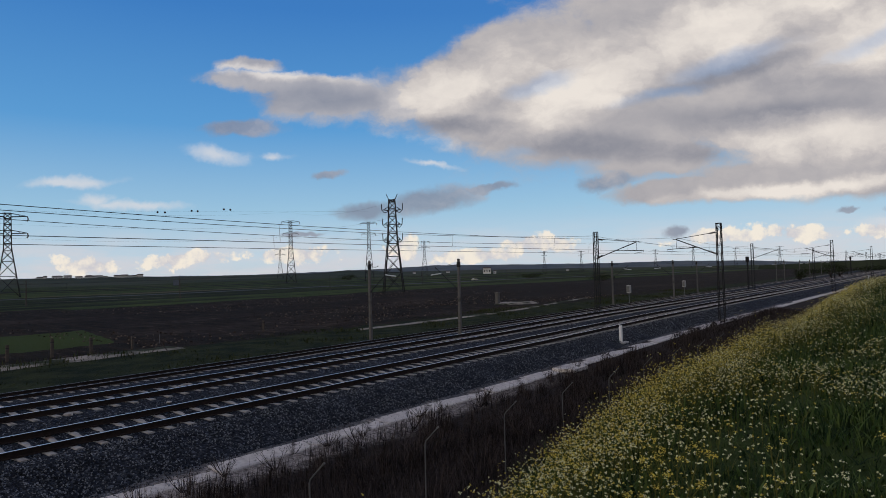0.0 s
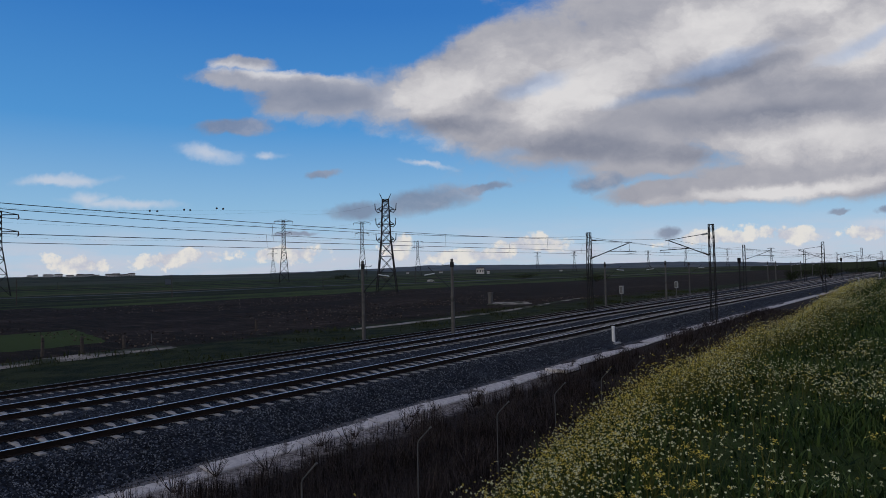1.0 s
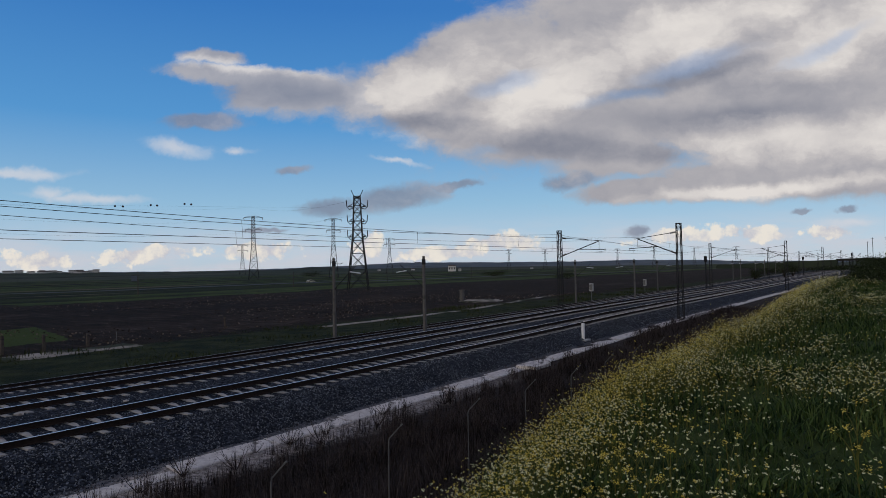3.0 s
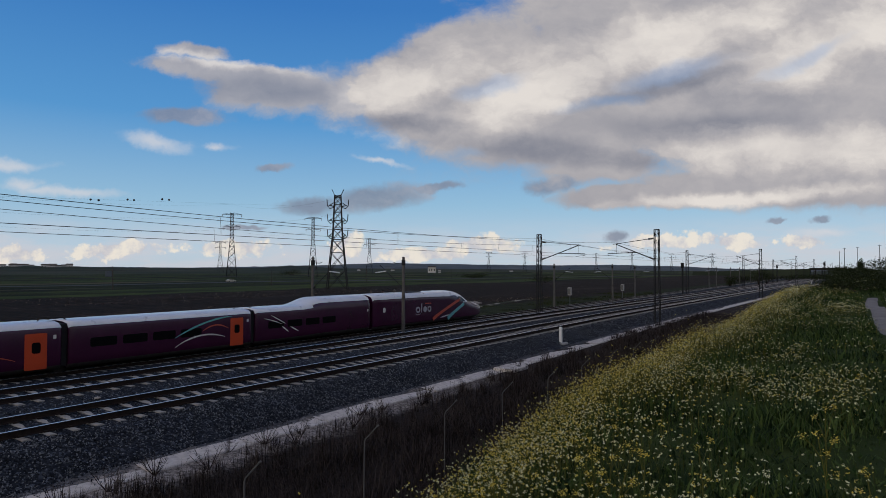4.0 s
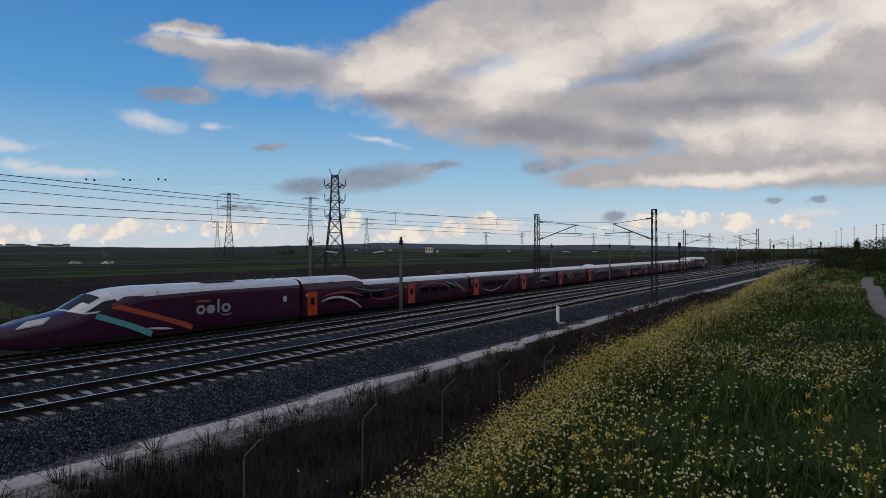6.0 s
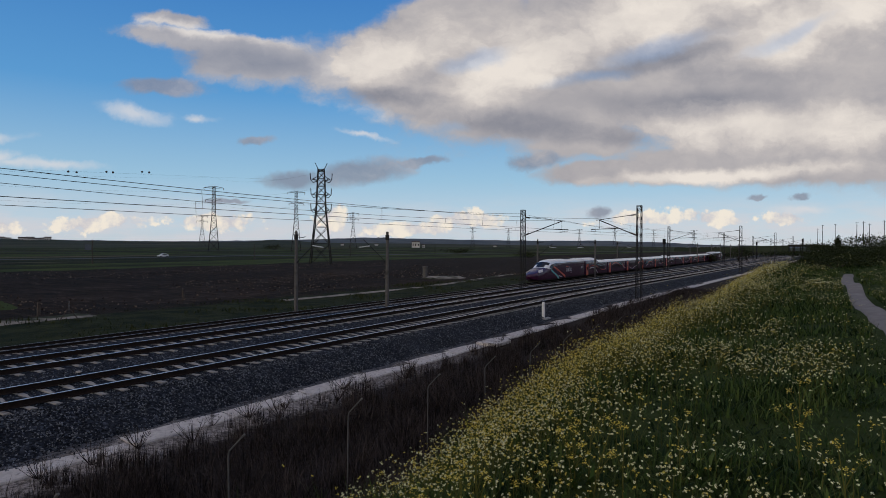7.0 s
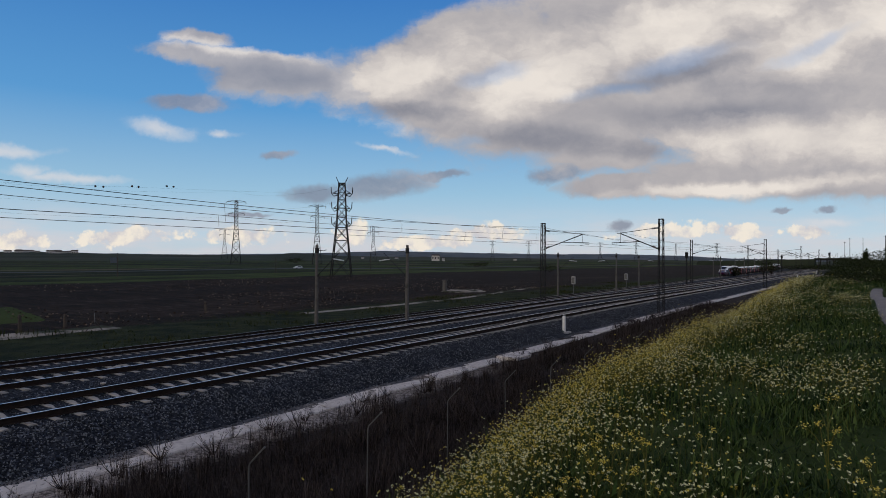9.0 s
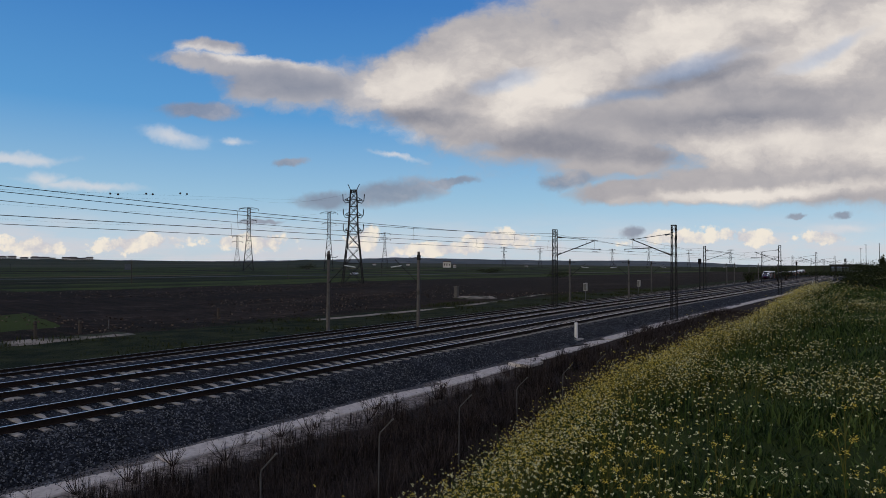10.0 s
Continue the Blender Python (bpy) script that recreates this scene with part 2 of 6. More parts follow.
M = dict(
    concrete=material("concrete", [(0.22, 0.21, 0.20), (0.36, 0.35, 0.33), (0.44, 0.43, 0.41)], 3.0, 0.85, bump=0.3, bump_scale=40, spots=((0.12, 0.11, 0.10), 1.3, 0.60)),
    sleeper=material("sleeper_concrete", [(0.26, 0.24, 0.22), (0.42, 0.40, 0.37)], 6.0, 0.85, bump=0.3, bump_scale=60, spots=((0.14, 0.10, 0.08), 2.0, 0.58)),
    kerb=material("kerb_concrete", [(0.34, 0.30, 0.28), (0.56, 0.51, 0.47), (0.68, 0.63, 0.59)], 2.4, 0.9, bump=0.5, bump_scale=35, spots=((0.13, 0.115, 0.105), 2.6, 0.55)),
    rail_side=material("rusty_rail", [(0.014, 0.010, 0.009), (0.032, 0.021, 0.016)], 8.0, 0.8, 0.0, bump=0.2, bump_scale=80),
    rail_top=material("polished_rail", [(0.80, 0.72, 0.66), (0.92, 0.86, 0.80)], 3.0, 0.42, 1.0, stretch=(8, 0.1, 1)),
    dull_top=material("dull_rail_top", [(0.24, 0.21, 0.19), (0.38, 0.34, 0.31)], 3.0, 0.42, 0.8, stretch=(8, 0.1, 1)),
    stone=material("ballast_stone", [(0.011, 0.013, 0.017), (0.034, 0.039, 0.049), (0.19, 0.20, 0.22)], 2.0, 0.8, island=True),
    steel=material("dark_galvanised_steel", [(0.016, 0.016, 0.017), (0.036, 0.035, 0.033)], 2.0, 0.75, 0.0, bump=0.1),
    light_steel=material("weathered_galvanised_steel", [(0.10, 0.10, 0.10), (0.17, 0.165, 0.16)], 2.0, 0.7, 0.0, bump=0.1),
    post_steel=material("dull_fence_post_steel", [(0.085, 0.085, 0.088), (0.14, 0.138, 0.135)], 3.0, 0.75, 0.0, bump=0.1),
    wire=material("overhead_wire", [(0.03, 0.03, 0.03), (0.06, 0.05, 0.045)], 2.0, 0.6, 0.5),
    insulator=material("brown_insulator", [(0.05, 0.03, 0.025), (0.09, 0.06, 0.05)], 5.0, 0.3),
    white_glass=material("pale_insulator", [(0.55, 0.56, 0.57), (0.7, 0.7, 0.7)], 5.0, 0.3),
    white_paint=material("weathered_white_paint", [(0.66, 0.66, 0.64), (0.8, 0.8, 0.79)], 5.0, 0.5, spots=((0.35, 0.32, 0.28), 3.0, 0.62)),
    purple=material("purple_train_paint", [(0.034, 0.0028, 0.022), (0.046, 0.0042, 0.030)], 0.6, 0.26),
    pale_roof=material("pale_train_roof", [(0.70, 0.70, 0.72), (0.80, 0.80, 0.81)], 0.8, 0.22, spots=((0.36, 0.36, 0.38), 1.5, 0.62)),
    orange=material("orange_train_paint", [(0.48, 0.048, 0.008), (0.55, 0.06, 0.010)], 1.5, 0.35, coat=0.2),
    cab_glass=material("grey_blue_cab_glass", [(0.012, 0.014, 0.02), (0.022, 0.025, 0.032)], 1.0, 0.2),
    ribbon_orange=material("ribbon_orange_red", [(0.42, 0.06, 0.03), (0.5, 0.08, 0.035)], 1.5, 0.4),
    ribbon_teal=material("ribbon_teal", [(0.10, 0.36, 0.36), (0.14, 0.42, 0.42)], 1.5, 0.4),
    ribbon_white=material("ribbon_white", [(0.55, 0.50, 0.48), (0.68, 0.64, 0.62)], 1.5, 0.4),
    mark=material("pale_grey_mark", [(0.30, 0.29, 0.31), (0.38, 0.37, 0.39)], 1.5, 0.4),
    black=material("black_glass", [(0.002, 0.002, 0.003), (0.005, 0.005, 0.006)], 2.0, 0.12),
    rubber=material("black_rubber", [(0.012, 0.012, 0.013), (0.022, 0.022, 0.022)], 4.0, 0.8),
    under=material("dusty_underframe", [(0.02, 0.019, 0.018), (0.045, 0.04, 0.036)], 3.0, 0.85),
    grass=material("meadow_grass", [(0.009, 0.022, 0.006), (0.030, 0.058, 0.012), (0.078, 0.112, 0.028)], 0.5, 0.8, island=True),
    stem=material("mustard_stem", [(0.05, 0.058, 0.009), (0.115, 0.112, 0.024)], 2.0, 0.7, island=True),
    petal=material("mustard_petal", [(0.50, 0.36, 0.02), (0.68, 0.53, 0.05), (0.78, 0.67, 0.15)], 2.0, 0.6, island=True),
    pale_petal=material("pale_petal", [(0.74, 0.70, 0.32), (0.88, 0.86, 0.58)], 2.0, 0.6, island=True),
    twig=material("dead_brush", [(0.013, 0.010, 0.009), (0.030, 0.023, 0.021), (0.082, 0.064, 0.058)], 1.5, 0.9, island=True),
    verge=material("dark_verge_grass", [(0.020, 0.027, 0.008), (0.030, 0.038, 0.011), (0.05, 0.055, 0.018)], 0.5, 0.85, island=True),
    bush=material("dark_bush_leaf", [(0.012, 0.018, 0.006), (0.035, 0.045, 0.014)], 1.0, 0.8, island=True),
    wood=material("weathered_post_wood", [(0.05, 0.04, 0.035), (0.11, 0.09, 0.075)], 4.0, 0.9, bump=0.3),
    # far scrub: the blue-grey base colour carries the distance haze
    hill=material("hazed_scrub_hill", [(0.065, 0.08, 0.095), (0.095, 0.11, 0.12), (0.14, 0.145, 0.145)], 0.012, 0.95, stretch=(1, 1, 4)),
    hill_dark=material("near_dark_ridge", [(0.022, 0.028, 0.016), (0.04, 0.048, 0.026)], 0.02, 0.95),
    house=material("pale_far_wall", [(0.5, 0.48, 0.45), (0.62, 0.6, 0.57)], 0.2, 0.9),
    road=material("grey_asphalt", [(0.05, 0.05, 0.052), (0.08, 0.08, 0.08)], 0.3, 0.9),
    dirt=material("pale_dirt_track", [(0.20, 0.175, 0.145), (0.36, 0.31, 0.26)], 0.6, 0.95, bump=0.5, bump_scale=6, spots=((0.03, 0.034, 0.015), 0.22, 0.46)),
    path=material("trodden_earth_path", [(0.17, 0.15, 0.14), (0.27, 0.245, 0.23)], 1.2, 0.95, bump=0.5, bump_scale=10),
    clod=material("turned_earth", [(0.016, 0.010, 0.007), (0.045, 0.031, 0.022), (0.17, 0.125, 0.09)], 0.5, 0.9, island=True),
    car_white=material("white_car_paint", [(0.7, 0.7, 0.7), (0.78, 0.78, 0.78)], 1.0, 0.3, coat=0.5),
    car_dark=material("beige_car_paint", [(0.42, 0.38, 0.26), (0.5, 0.45, 0.3)], 1.0, 0.3, coat=0.5),
    ball=material("dark_marker_ball", [(0.02, 0.015, 0.015), (0.04, 0.02, 0.02)], 1.0, 0.5),
    blue=material("blue_grey_sign", [(0.07, 0.08, 0.095), (0.11, 0.12, 0.135)], 2.0, 0.5),
)


def ground_material():
    """Bands of soil, grass and ploughed land across the line, with wandering edges."""
    m = bpy.data.materials.new("ground")
    m.use_nodes = True
    nt = m.node_tree
    N, L = nt.nodes.new, nt.links.new
    b = nt.nodes["Principled BSDF"]
    b.inputs["Roughness"].default_value = 0.95
    b.inputs["Specular IOR Level"].default_value = 0.06
    co = N("ShaderNodeTexCoord").outputs["Object"]
    sep = N("ShaderNodeSeparateXYZ")
    L(co, sep.inputs[0])

    def noise_at(scale, detail, stretch=(1, 1, 1), rough=0.6):
        mp = N("ShaderNodeMapping")
        mp.inputs["Scale"].default_value = stretch
        L(co, mp.inputs[0])
        n = N("ShaderNodeTexNoise")
        L(mp.outputs[0], n.inputs["Vector"])
        n.inputs["Scale"].default_value, n.inputs["Detail"].default_value, n.inputs["Roughness"].default_value = scale, detail, rough
        return n.outputs["Fac"]

    def calc(op, a, c=None, d=None):
        n = N("ShaderNodeMath")
        n.operation = op
        for i, v in enumerate((a, c, d)):
            if v is None:
                continue
            if isinstance(v, (int, float)):
                n.inputs[i].default_value = v
            else:
                L(v, n.inputs[i])
        return n.outputs[0]

    def two(fac, a, c, lo=0.35, hi=0.65):
        r = N("ShaderNodeMapRange")
        r.interpolation_type = "SMOOTHSTEP"
        L(fac, r.inputs["Value"])
        r.inputs["From Min"].default_value, r.inputs["From Max"].default_value = lo, hi
        n = N("ShaderNodeMix")
        n.data_type = "RGBA"
        L(r.outputs[0], n.inputs["Factor"])
        for s, v in ((n.inputs["A"], a), (n.inputs["B"], c)):
            if isinstance(v, tuple):
                s.default_value = (*v, 1)
            else:
                L(v, s)
        return n.outputs["Result"]

    x, y = sep.outputs["X"], sep.outputs["Y"]
    fine, mid, wide = noise_at(9.0, 8), noise_at(0.8, 8), noise_at(0.03, 6)
    near_x = calc("MULTIPLY_ADD", calc("SUBTRACT", mid, 0.5), 1.6, x)
    far_x = calc("MULTIPLY_ADD", calc("SUBTRACT", wide, 0.5), 60.0, x)
    mid_x = calc("MULTIPLY_ADD", calc("SUBTRACT", noise_at(0.15, 7), 0.5), 10.0, x)
    bank = two(mid, (0.024, 0.040, 0.010), (0.048, 0.066, 0.018))
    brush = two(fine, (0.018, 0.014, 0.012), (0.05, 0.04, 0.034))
    gravel = two(fine, (0.11, 0.095, 0.085), (0.42, 0.37, 0.34))
    gravel = two(y, gravel, brush, 12, 32)
    bed = two(fine, (0.05, 0.05, 0.055), (0.13, 0.13, 0.14))
    brown_bed = two(fine, (0.06, 0.05, 0.045), (0.15, 0.125, 0.11))
    verge = two(noise_at(0.35, 8), (0.008, 0.012, 0.004), (0.030, 0.035, 0.011))
    clods = noise_at(0.75, 9, (0.45, 1.0, 1), 0.85)
    furrow = noise_at(0.35, 7, (0.25, 1.6, 1), 0.6)
    plough = two(clods, two(furrow, (0.010, 0.0062, 0.0038), (0.021, 0.0128, 0.0075)), (0.15, 0.10, 0.068), 0.56, 0.68)
    plough = two(noise_at(0.05, 6, (1, 0.3, 1), 0.7), plough, two(clods, (0.022, 0.014, 0.009), (0.075, 0.05, 0.034), 0.45, 0.62), 0.5, 0.68)
    crop = two(noise_at(0.05, 7, (1, 0.4, 1)), (0.030, 0.043, 0.009), (0.045, 0.062, 0.013))
    strips = noise_at(0.05, 5, (1.0, 0.06, 1), 0.6)
    far_green = two(strips, two(noise_at(0.1, 6, (1, 0.3, 1)), (0.008, 0.011, 0.004), (0.024, 0.030, 0.008)), two(noise_at(0.12, 8), (0.032, 0.047, 0.010), (0.060, 0.076, 0.015)), 0.49, 0.55)
    far_green = two(noise_at(0.023, 5, (1.0, 0.15, 1)), far_green, (0.10, 0.080, 0.045), 0.60, 0.66)
    distant = two(noise_at(0.006, 6, (1, 0.5, 1)), (0.03, 0.037, 0.022), (0.06, 0.062, 0.04))
    col = two(far_x, distant, far_green, -620, -520)
    col = two(far_x, col, plough, -158, -152)
    green_x = calc("ADD", mid_x, calc("MULTIPLY", calc("MAXIMUM", calc("SUBTRACT", y, 30), 0), 4.0))
    col = two(calc("MULTIPLY", calc("COMPARE", calc("ADD", mid_x, 86.0), 0.0, 12.0), calc("LESS_THAN", green_x, -60.0)), col, crop, 0.4, 0.6)
    col = two(mid_x, col, verge, -63, -61)
    col = two(near_x, col, brown_bed, -44.5, -43.8)
    col = two(near_x, col, bed, -30, -28)
    col = two(near_x, col, gravel, -15.2, -14.8)
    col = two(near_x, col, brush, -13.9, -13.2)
    col = two(near_x, col, bank, -7.0, -6.2)
    L(col, b.inputs["Base Color"])
    bp = N("ShaderNodeBump")
    bp.inputs["Strength"].default_value, bp.inputs["Distance"].default_value = 0.8, 0.12
    hsum = calc("ADD", calc("MULTIPLY", fine, 0.25), clods)
    L(hsum, bp.inputs["Height"])
    L(bp.outputs[0], b.inputs["Normal"])
    return m


def ballast_material():
    m = bpy.data.materials.new("ballast_bed")
    m.use_nodes = True
    nt = m.node_tree
    N, L = nt.nodes.new, nt.links.new
    b = nt.nodes["Principled BSDF"]
    b.inputs["Roughness"].default_value = 0.9
    b.inputs["Specular IOR Level"].default_value = 0.12
    co = N("ShaderNodeTexCoord").outputs["Object"]
    vo = N("ShaderNodeTexVoronoi")
    L(co, vo.inputs["Vector"])
    vo.inputs["Scale"].default_value = 17.0
    no = N("ShaderNodeTexNoise")
    L(co, no.inputs["Vector"])
    no.inputs["Scale"].default_value, no.inputs["Detail"].default_value = 0.7, 5
    sep = N("ShaderNodeSeparateColor")
    L(vo.outputs["Color"], sep.inputs[0])
    ad = N("ShaderNodeMath")
    ad.operation = "MULTIPLY_ADD"
    L(no.outputs["Fac"], ad.inputs[0])
    ad.inputs[1].default_value = 0.5
    L(sep.outputs[0], ad.inputs[2])
    ramp = N("ShaderNodeValToRGB")
    L(ad.outputs[0], ramp.inputs[0])
    cs = [(0.1, (0.007, 0.0085, 0.012)), (0.7, (0.018, 0.021, 0.028)), (1.08, (0.038, 0.043, 0.054)), (1.25, (0.10, 0.11, 0.13))]
    while len(ramp.color_ramp.elements) < len(cs):
        ramp.color_ramp.elements.new(0.5)
    for e, (p, c) in zip(ramp.color_ramp.elements, cs):
        e.position, e.color = p / 1.3, (*c, 1)
    sc = N("ShaderNodeMath")
    sc.operation = "DIVIDE"
    L(ad.outputs[0], sc.inputs[0])
    sc.inputs[1].default_value = 1.3
    L(sc.outputs[0], ramp.inputs[0])
    L(ramp.outputs[0], b.inputs["Base Color"])
    bp = N("ShaderNodeBump")
    bp.inputs["Strength"].default_value, bp.inputs["Distance"].default_value = 1.0, 0.05
    bp.invert = True
    L(vo.outputs["Distance"], bp.inputs["Height"])
    L(bp.outputs[0], b.inputs["Normal"])
    return m


# concrete darkened in its base colour to stand in for shadow on the posts
M["post_concrete"] = material("shaded_post_concrete", [(0.085, 0.080, 0.074), (0.14, 0.13, 0.122)], 3.0, 0.9, bump=0.3, spots=((0.06, 0.055, 0.05), 0.9, 0.55))
for name in ("cab_glass", "black"):        # coated glass: dim reflections
    M[name].node_tree.nodes["Principled BSDF"].inputs["Specular IOR Level"].default_value = 0.2
M["ground"], M["ballast"] = ground_material(), ballast_material()


# ---- building helpers ----
def mesh_from(verts, faces, mat, smooth=False):
    me = bpy.data.meshes.new("mesh")
    me.from_pydata([tuple(v) for v in verts], [], faces)
    for one in (mat if isinstance(mat, (list, tuple)) else [mat]):
        me.materials.append(one)
    if smooth:
        me.polygons.foreach_set("use_smooth", [True] * len(me.polygons))
    me.update()
    return me


def part(name, geo, mat, parent=None, label="", smooth=False):
    """geo: a bmesh, a pair of verts and faces, or a mesh; one mesh object, under parent."""
    if isinstance(geo, bmesh.types.BMesh):
        me = bpy.data.meshes.new(name)
        geo.to_mesh(me)
        geo.free()
        me.materials.append(mat)
        if smooth:
            me.polygons.foreach_set("use_smooth", [True] * len(me.polygons))
    elif isinstance(geo, tuple):
        me = mesh_from(*geo, mat, smooth)
    else:
        me = geo
    ob = new(name, me)
    if parent is not None:
        ob.parent = parent
    if label:
        tagged(ob, label)
    return ob


def thing(name, label, category, group="", kind="", at=None):
    ob = new(name)
    if at is not None:
        ob.matrix_basis = at
    return tagged(ob, label, category, group, kind)


def merge(*geos):
    verts, faces = [], []
    for v, f in geos:
        k = len(verts)
        verts += list(v)
        faces += [tuple(i + k for i in q) for q in f]
    return verts, faces


def bar(a, b, w, d=None, taper=1.0):
    """A square bar from a to b."""
    a, b = Vector(a), Vector(b)
    d = d or w
    z = (b - a).normalized()
    ref = Vector((0, 0, 1)) if abs(z.z) < 0.9 else Vector((0, 1, 0))
    x = z.cross(ref).normalized()
    y = z.cross(x)
    out = []
    for p, s in ((a, 1.0), (b, taper)):
        for sx, sy in ((-1, -1), (1, -1), (1, 1), (-1, 1)):
            out.append(p + x * (sx * w * s / 2) + y * (sy * d * s / 2))
    return out, [(3, 2, 1, 0), (4, 5, 6, 7), (0, 1, 5, 4), (1, 2, 6, 5), (2, 3, 7, 6), (3, 0, 4, 7)]


def tube(points, r, sides=6, r_end=None):
    """A round tube along points."""
    pts = [Vector(p) for p in points]
    verts, faces = [], []
    r_end = r if r_end is None else r_end
    for i, p in enumerate(pts):
        z = (pts[min(i + 1, len(pts) - 1)] - pts[max(i - 1, 0)]).normalized()
        ref = Vector((0, 0, 1)) if abs(z.z) < 0.9 else Vector((0, 1, 0))
        x = z.cross(ref).normalized()
        y = z.cross(x)
        rr = r + (r_end - r) * i / max(1, len(pts) - 1)
        for k in range(sides):
            a = 2 * math.pi * k / sides
            verts.append(p + x * (rr * math.cos(a)) + y * (rr * math.sin(a)))
    n = len(pts)
    for i in range(n - 1):
        for k in range(sides):
            k2 = (k + 1) % sides
            faces.append((i * sides + k, i * sides + k2, (i + 1) * sides + k2, (i + 1) * sides + k))
    faces.append(tuple(range(sides - 1, -1, -1)))
    faces.append(tuple((n - 1) * sides + k for k in range(sides)))
    return verts, faces


def rounded_box(sx, sy, sz, r=0.02, at=(0, 0, 0), segments=2):
    bm = bmesh.new()
    bmesh.ops.create_cube(bm, size=1.0, matrix=Matrix.Translation(at) @ Matrix.Diagonal((sx, sy, sz, 1)))
    bmesh.ops.bevel(bm, geom=bm.edges[:], offset=r, segments=segments, affect="EDGES", profile=0.5)
    return bm


def sweep(profile, ys, place=None):
    """Extrude a closed profile of (x, z) along y."""
    n = len(profile)
    verts, faces = [], []
    for y in ys:
        for x, z in profile:
            verts.append((x, y, z) if place is None else place(x, y, z))
    for i in range(len(ys) - 1):
        for k in range(n):
            k2 = (k + 1) % n
            faces.append((i * n + k, i * n + k2, (i + 1) * n + k2, (i + 1) * n + k))
    faces.append(tuple(range(n)))
    faces.append(tuple((len(ys) - 1) * n + k for k in range(n - 1, -1, -1)))
    return verts, faces


def lerp_table(table, x):
    if x <= table[0][0]:
        return table[0][1]
    for (x0, z0), (x1, z1) in zip(table, table[1:]):
        if x <= x1:
            return z0 + (z1 - z0) * (x - x0) / (x1 - x0)
    return table[-1][1]


# ---- the land ----
PROFILE = [(-3200, 15), (-1500, 8), (-600, 0), (-225, -1.8), (-120, -2.7), (-75, -3.0), (-55, -3.0), (-46, -2.75), (-43.5, -2.6), (-36.5, -2.25),
           (-31.5, -2.05), (-28.0, -0.95), (-26.5, -0.75), (-15.6, -0.78), (-14.2, -1.0), (-13.0, -1.08), (-11, -1.4), (-8.2, -1.4), (-7.2, -1.0),
           (-3.0, 1.72), (-2.3, 2.05), (-1.3, 2.22), (0, 2.33), (3, 2.45), (8, 2.55), (20, 2.8), (60, 3.2), (3000, 3.4)]


RISE = [(-60, 0), (0, 0.03), (20, 0.10), (35, 0.18), (50, 0.27), (65, 0.27), (90, 0.22), (120, 0.15), (180, 0.06), (300, 0.0)]    # the line's gentle crest


def rise(y):
    return lerp_table(RISE, y)


def land(x, y):
    """Height of the ground."""
    s = 0.6 * max(0.0, min(1.0, (y - 6) / 14)) + 1.9 * max(0.0, min(1.0, (y - 20) / 34))          # the bank widens along the line
    xx = x + s * max(0.0, min(1.0, (x + 11) / 3)) if x > -11 else x
    z = lerp_table(PROFILE, xx)
    if -34 < x < -8:
        z += rise(y) * 1.2 * min(1.0, (x + 34) / 6, (-8 - x) / 3)
    if -9 < x < 30:
        k = min(1.0, (x + 9) / 4)
        z += k * (0.16 * noise.noise((x * 0.35, y * 0.35, 3.0)) + 0.06 * noise.noise((x * 1.3, y * 1.3, 7.0)))
        z += 0.42 * math.exp(-((x + 3.9) / 1.1) ** 2 - ((y - 10.5) / 4.0) ** 2) + 0.2 * math.exp(-((x + 4.6) / 1.0) ** 2 - ((y - 19) / 4.0) ** 2)
        z += 0.9 * k * max(0.0, min(1.0, (y - 34) / 26)) * max(0.0, min(1.0, (x + 3.4) / 2.6))    # mound at the end of the bank
    elif x < -50:
        z += 0.5 * noise.noise((x * 0.012, y * 0.012, 1.0)) * min(1.0, (-50 - x) / 60)
        z += 0.07 * noise.noise((x * 0.3, y * 0.3, 5.0))
    return z


def axis(stops):
    out = []
    for (a, step), (b, _) in zip(stops, stops[1:]):
        n = max(1, round((b - a) / step))
        out += [a + (b - a) * i / n for i in range(n)]
    return out + [stops[-1][0]]


xs = axis([(-3200, 300), (-600, 40), (-230, 12), (-100, 4), (-48, 1.5), (-28, 1.0), (-16, 0.5), (-9, 0.35), (6, 1.0), (20, 8), (60, 200), (3200, 1)])
ys = axis([(-1500, 200), (-200, 20), (-20, 2.0), (0, 0.5), (40, 1.0), (80, 4), (200, 12), (500, 50), (1200, 300), (3600, 1)])
gv = [(x, y, land(x, y)) for y in ys for x in xs]
nx = len(xs)
gf = [(j * nx + i, j * nx + i + 1, (j + 1) * nx + i + 1, (j + 1) * nx + i) for j in range(len(ys) - 1) for i in range(nx - 1)]
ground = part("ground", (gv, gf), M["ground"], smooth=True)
tagged(ground, "dark ploughed field, green meadows and weedy railway verges", "ground", kind="structure")


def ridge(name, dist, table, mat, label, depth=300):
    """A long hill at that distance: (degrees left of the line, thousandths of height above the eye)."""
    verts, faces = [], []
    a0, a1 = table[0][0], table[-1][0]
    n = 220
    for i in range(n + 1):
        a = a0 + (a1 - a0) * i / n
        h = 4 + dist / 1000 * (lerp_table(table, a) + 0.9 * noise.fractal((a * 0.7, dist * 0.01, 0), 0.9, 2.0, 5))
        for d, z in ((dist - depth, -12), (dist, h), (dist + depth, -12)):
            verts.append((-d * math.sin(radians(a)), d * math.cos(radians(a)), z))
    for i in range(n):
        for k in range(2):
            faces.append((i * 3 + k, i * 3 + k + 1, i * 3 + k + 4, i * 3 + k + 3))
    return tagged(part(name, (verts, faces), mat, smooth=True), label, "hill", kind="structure")


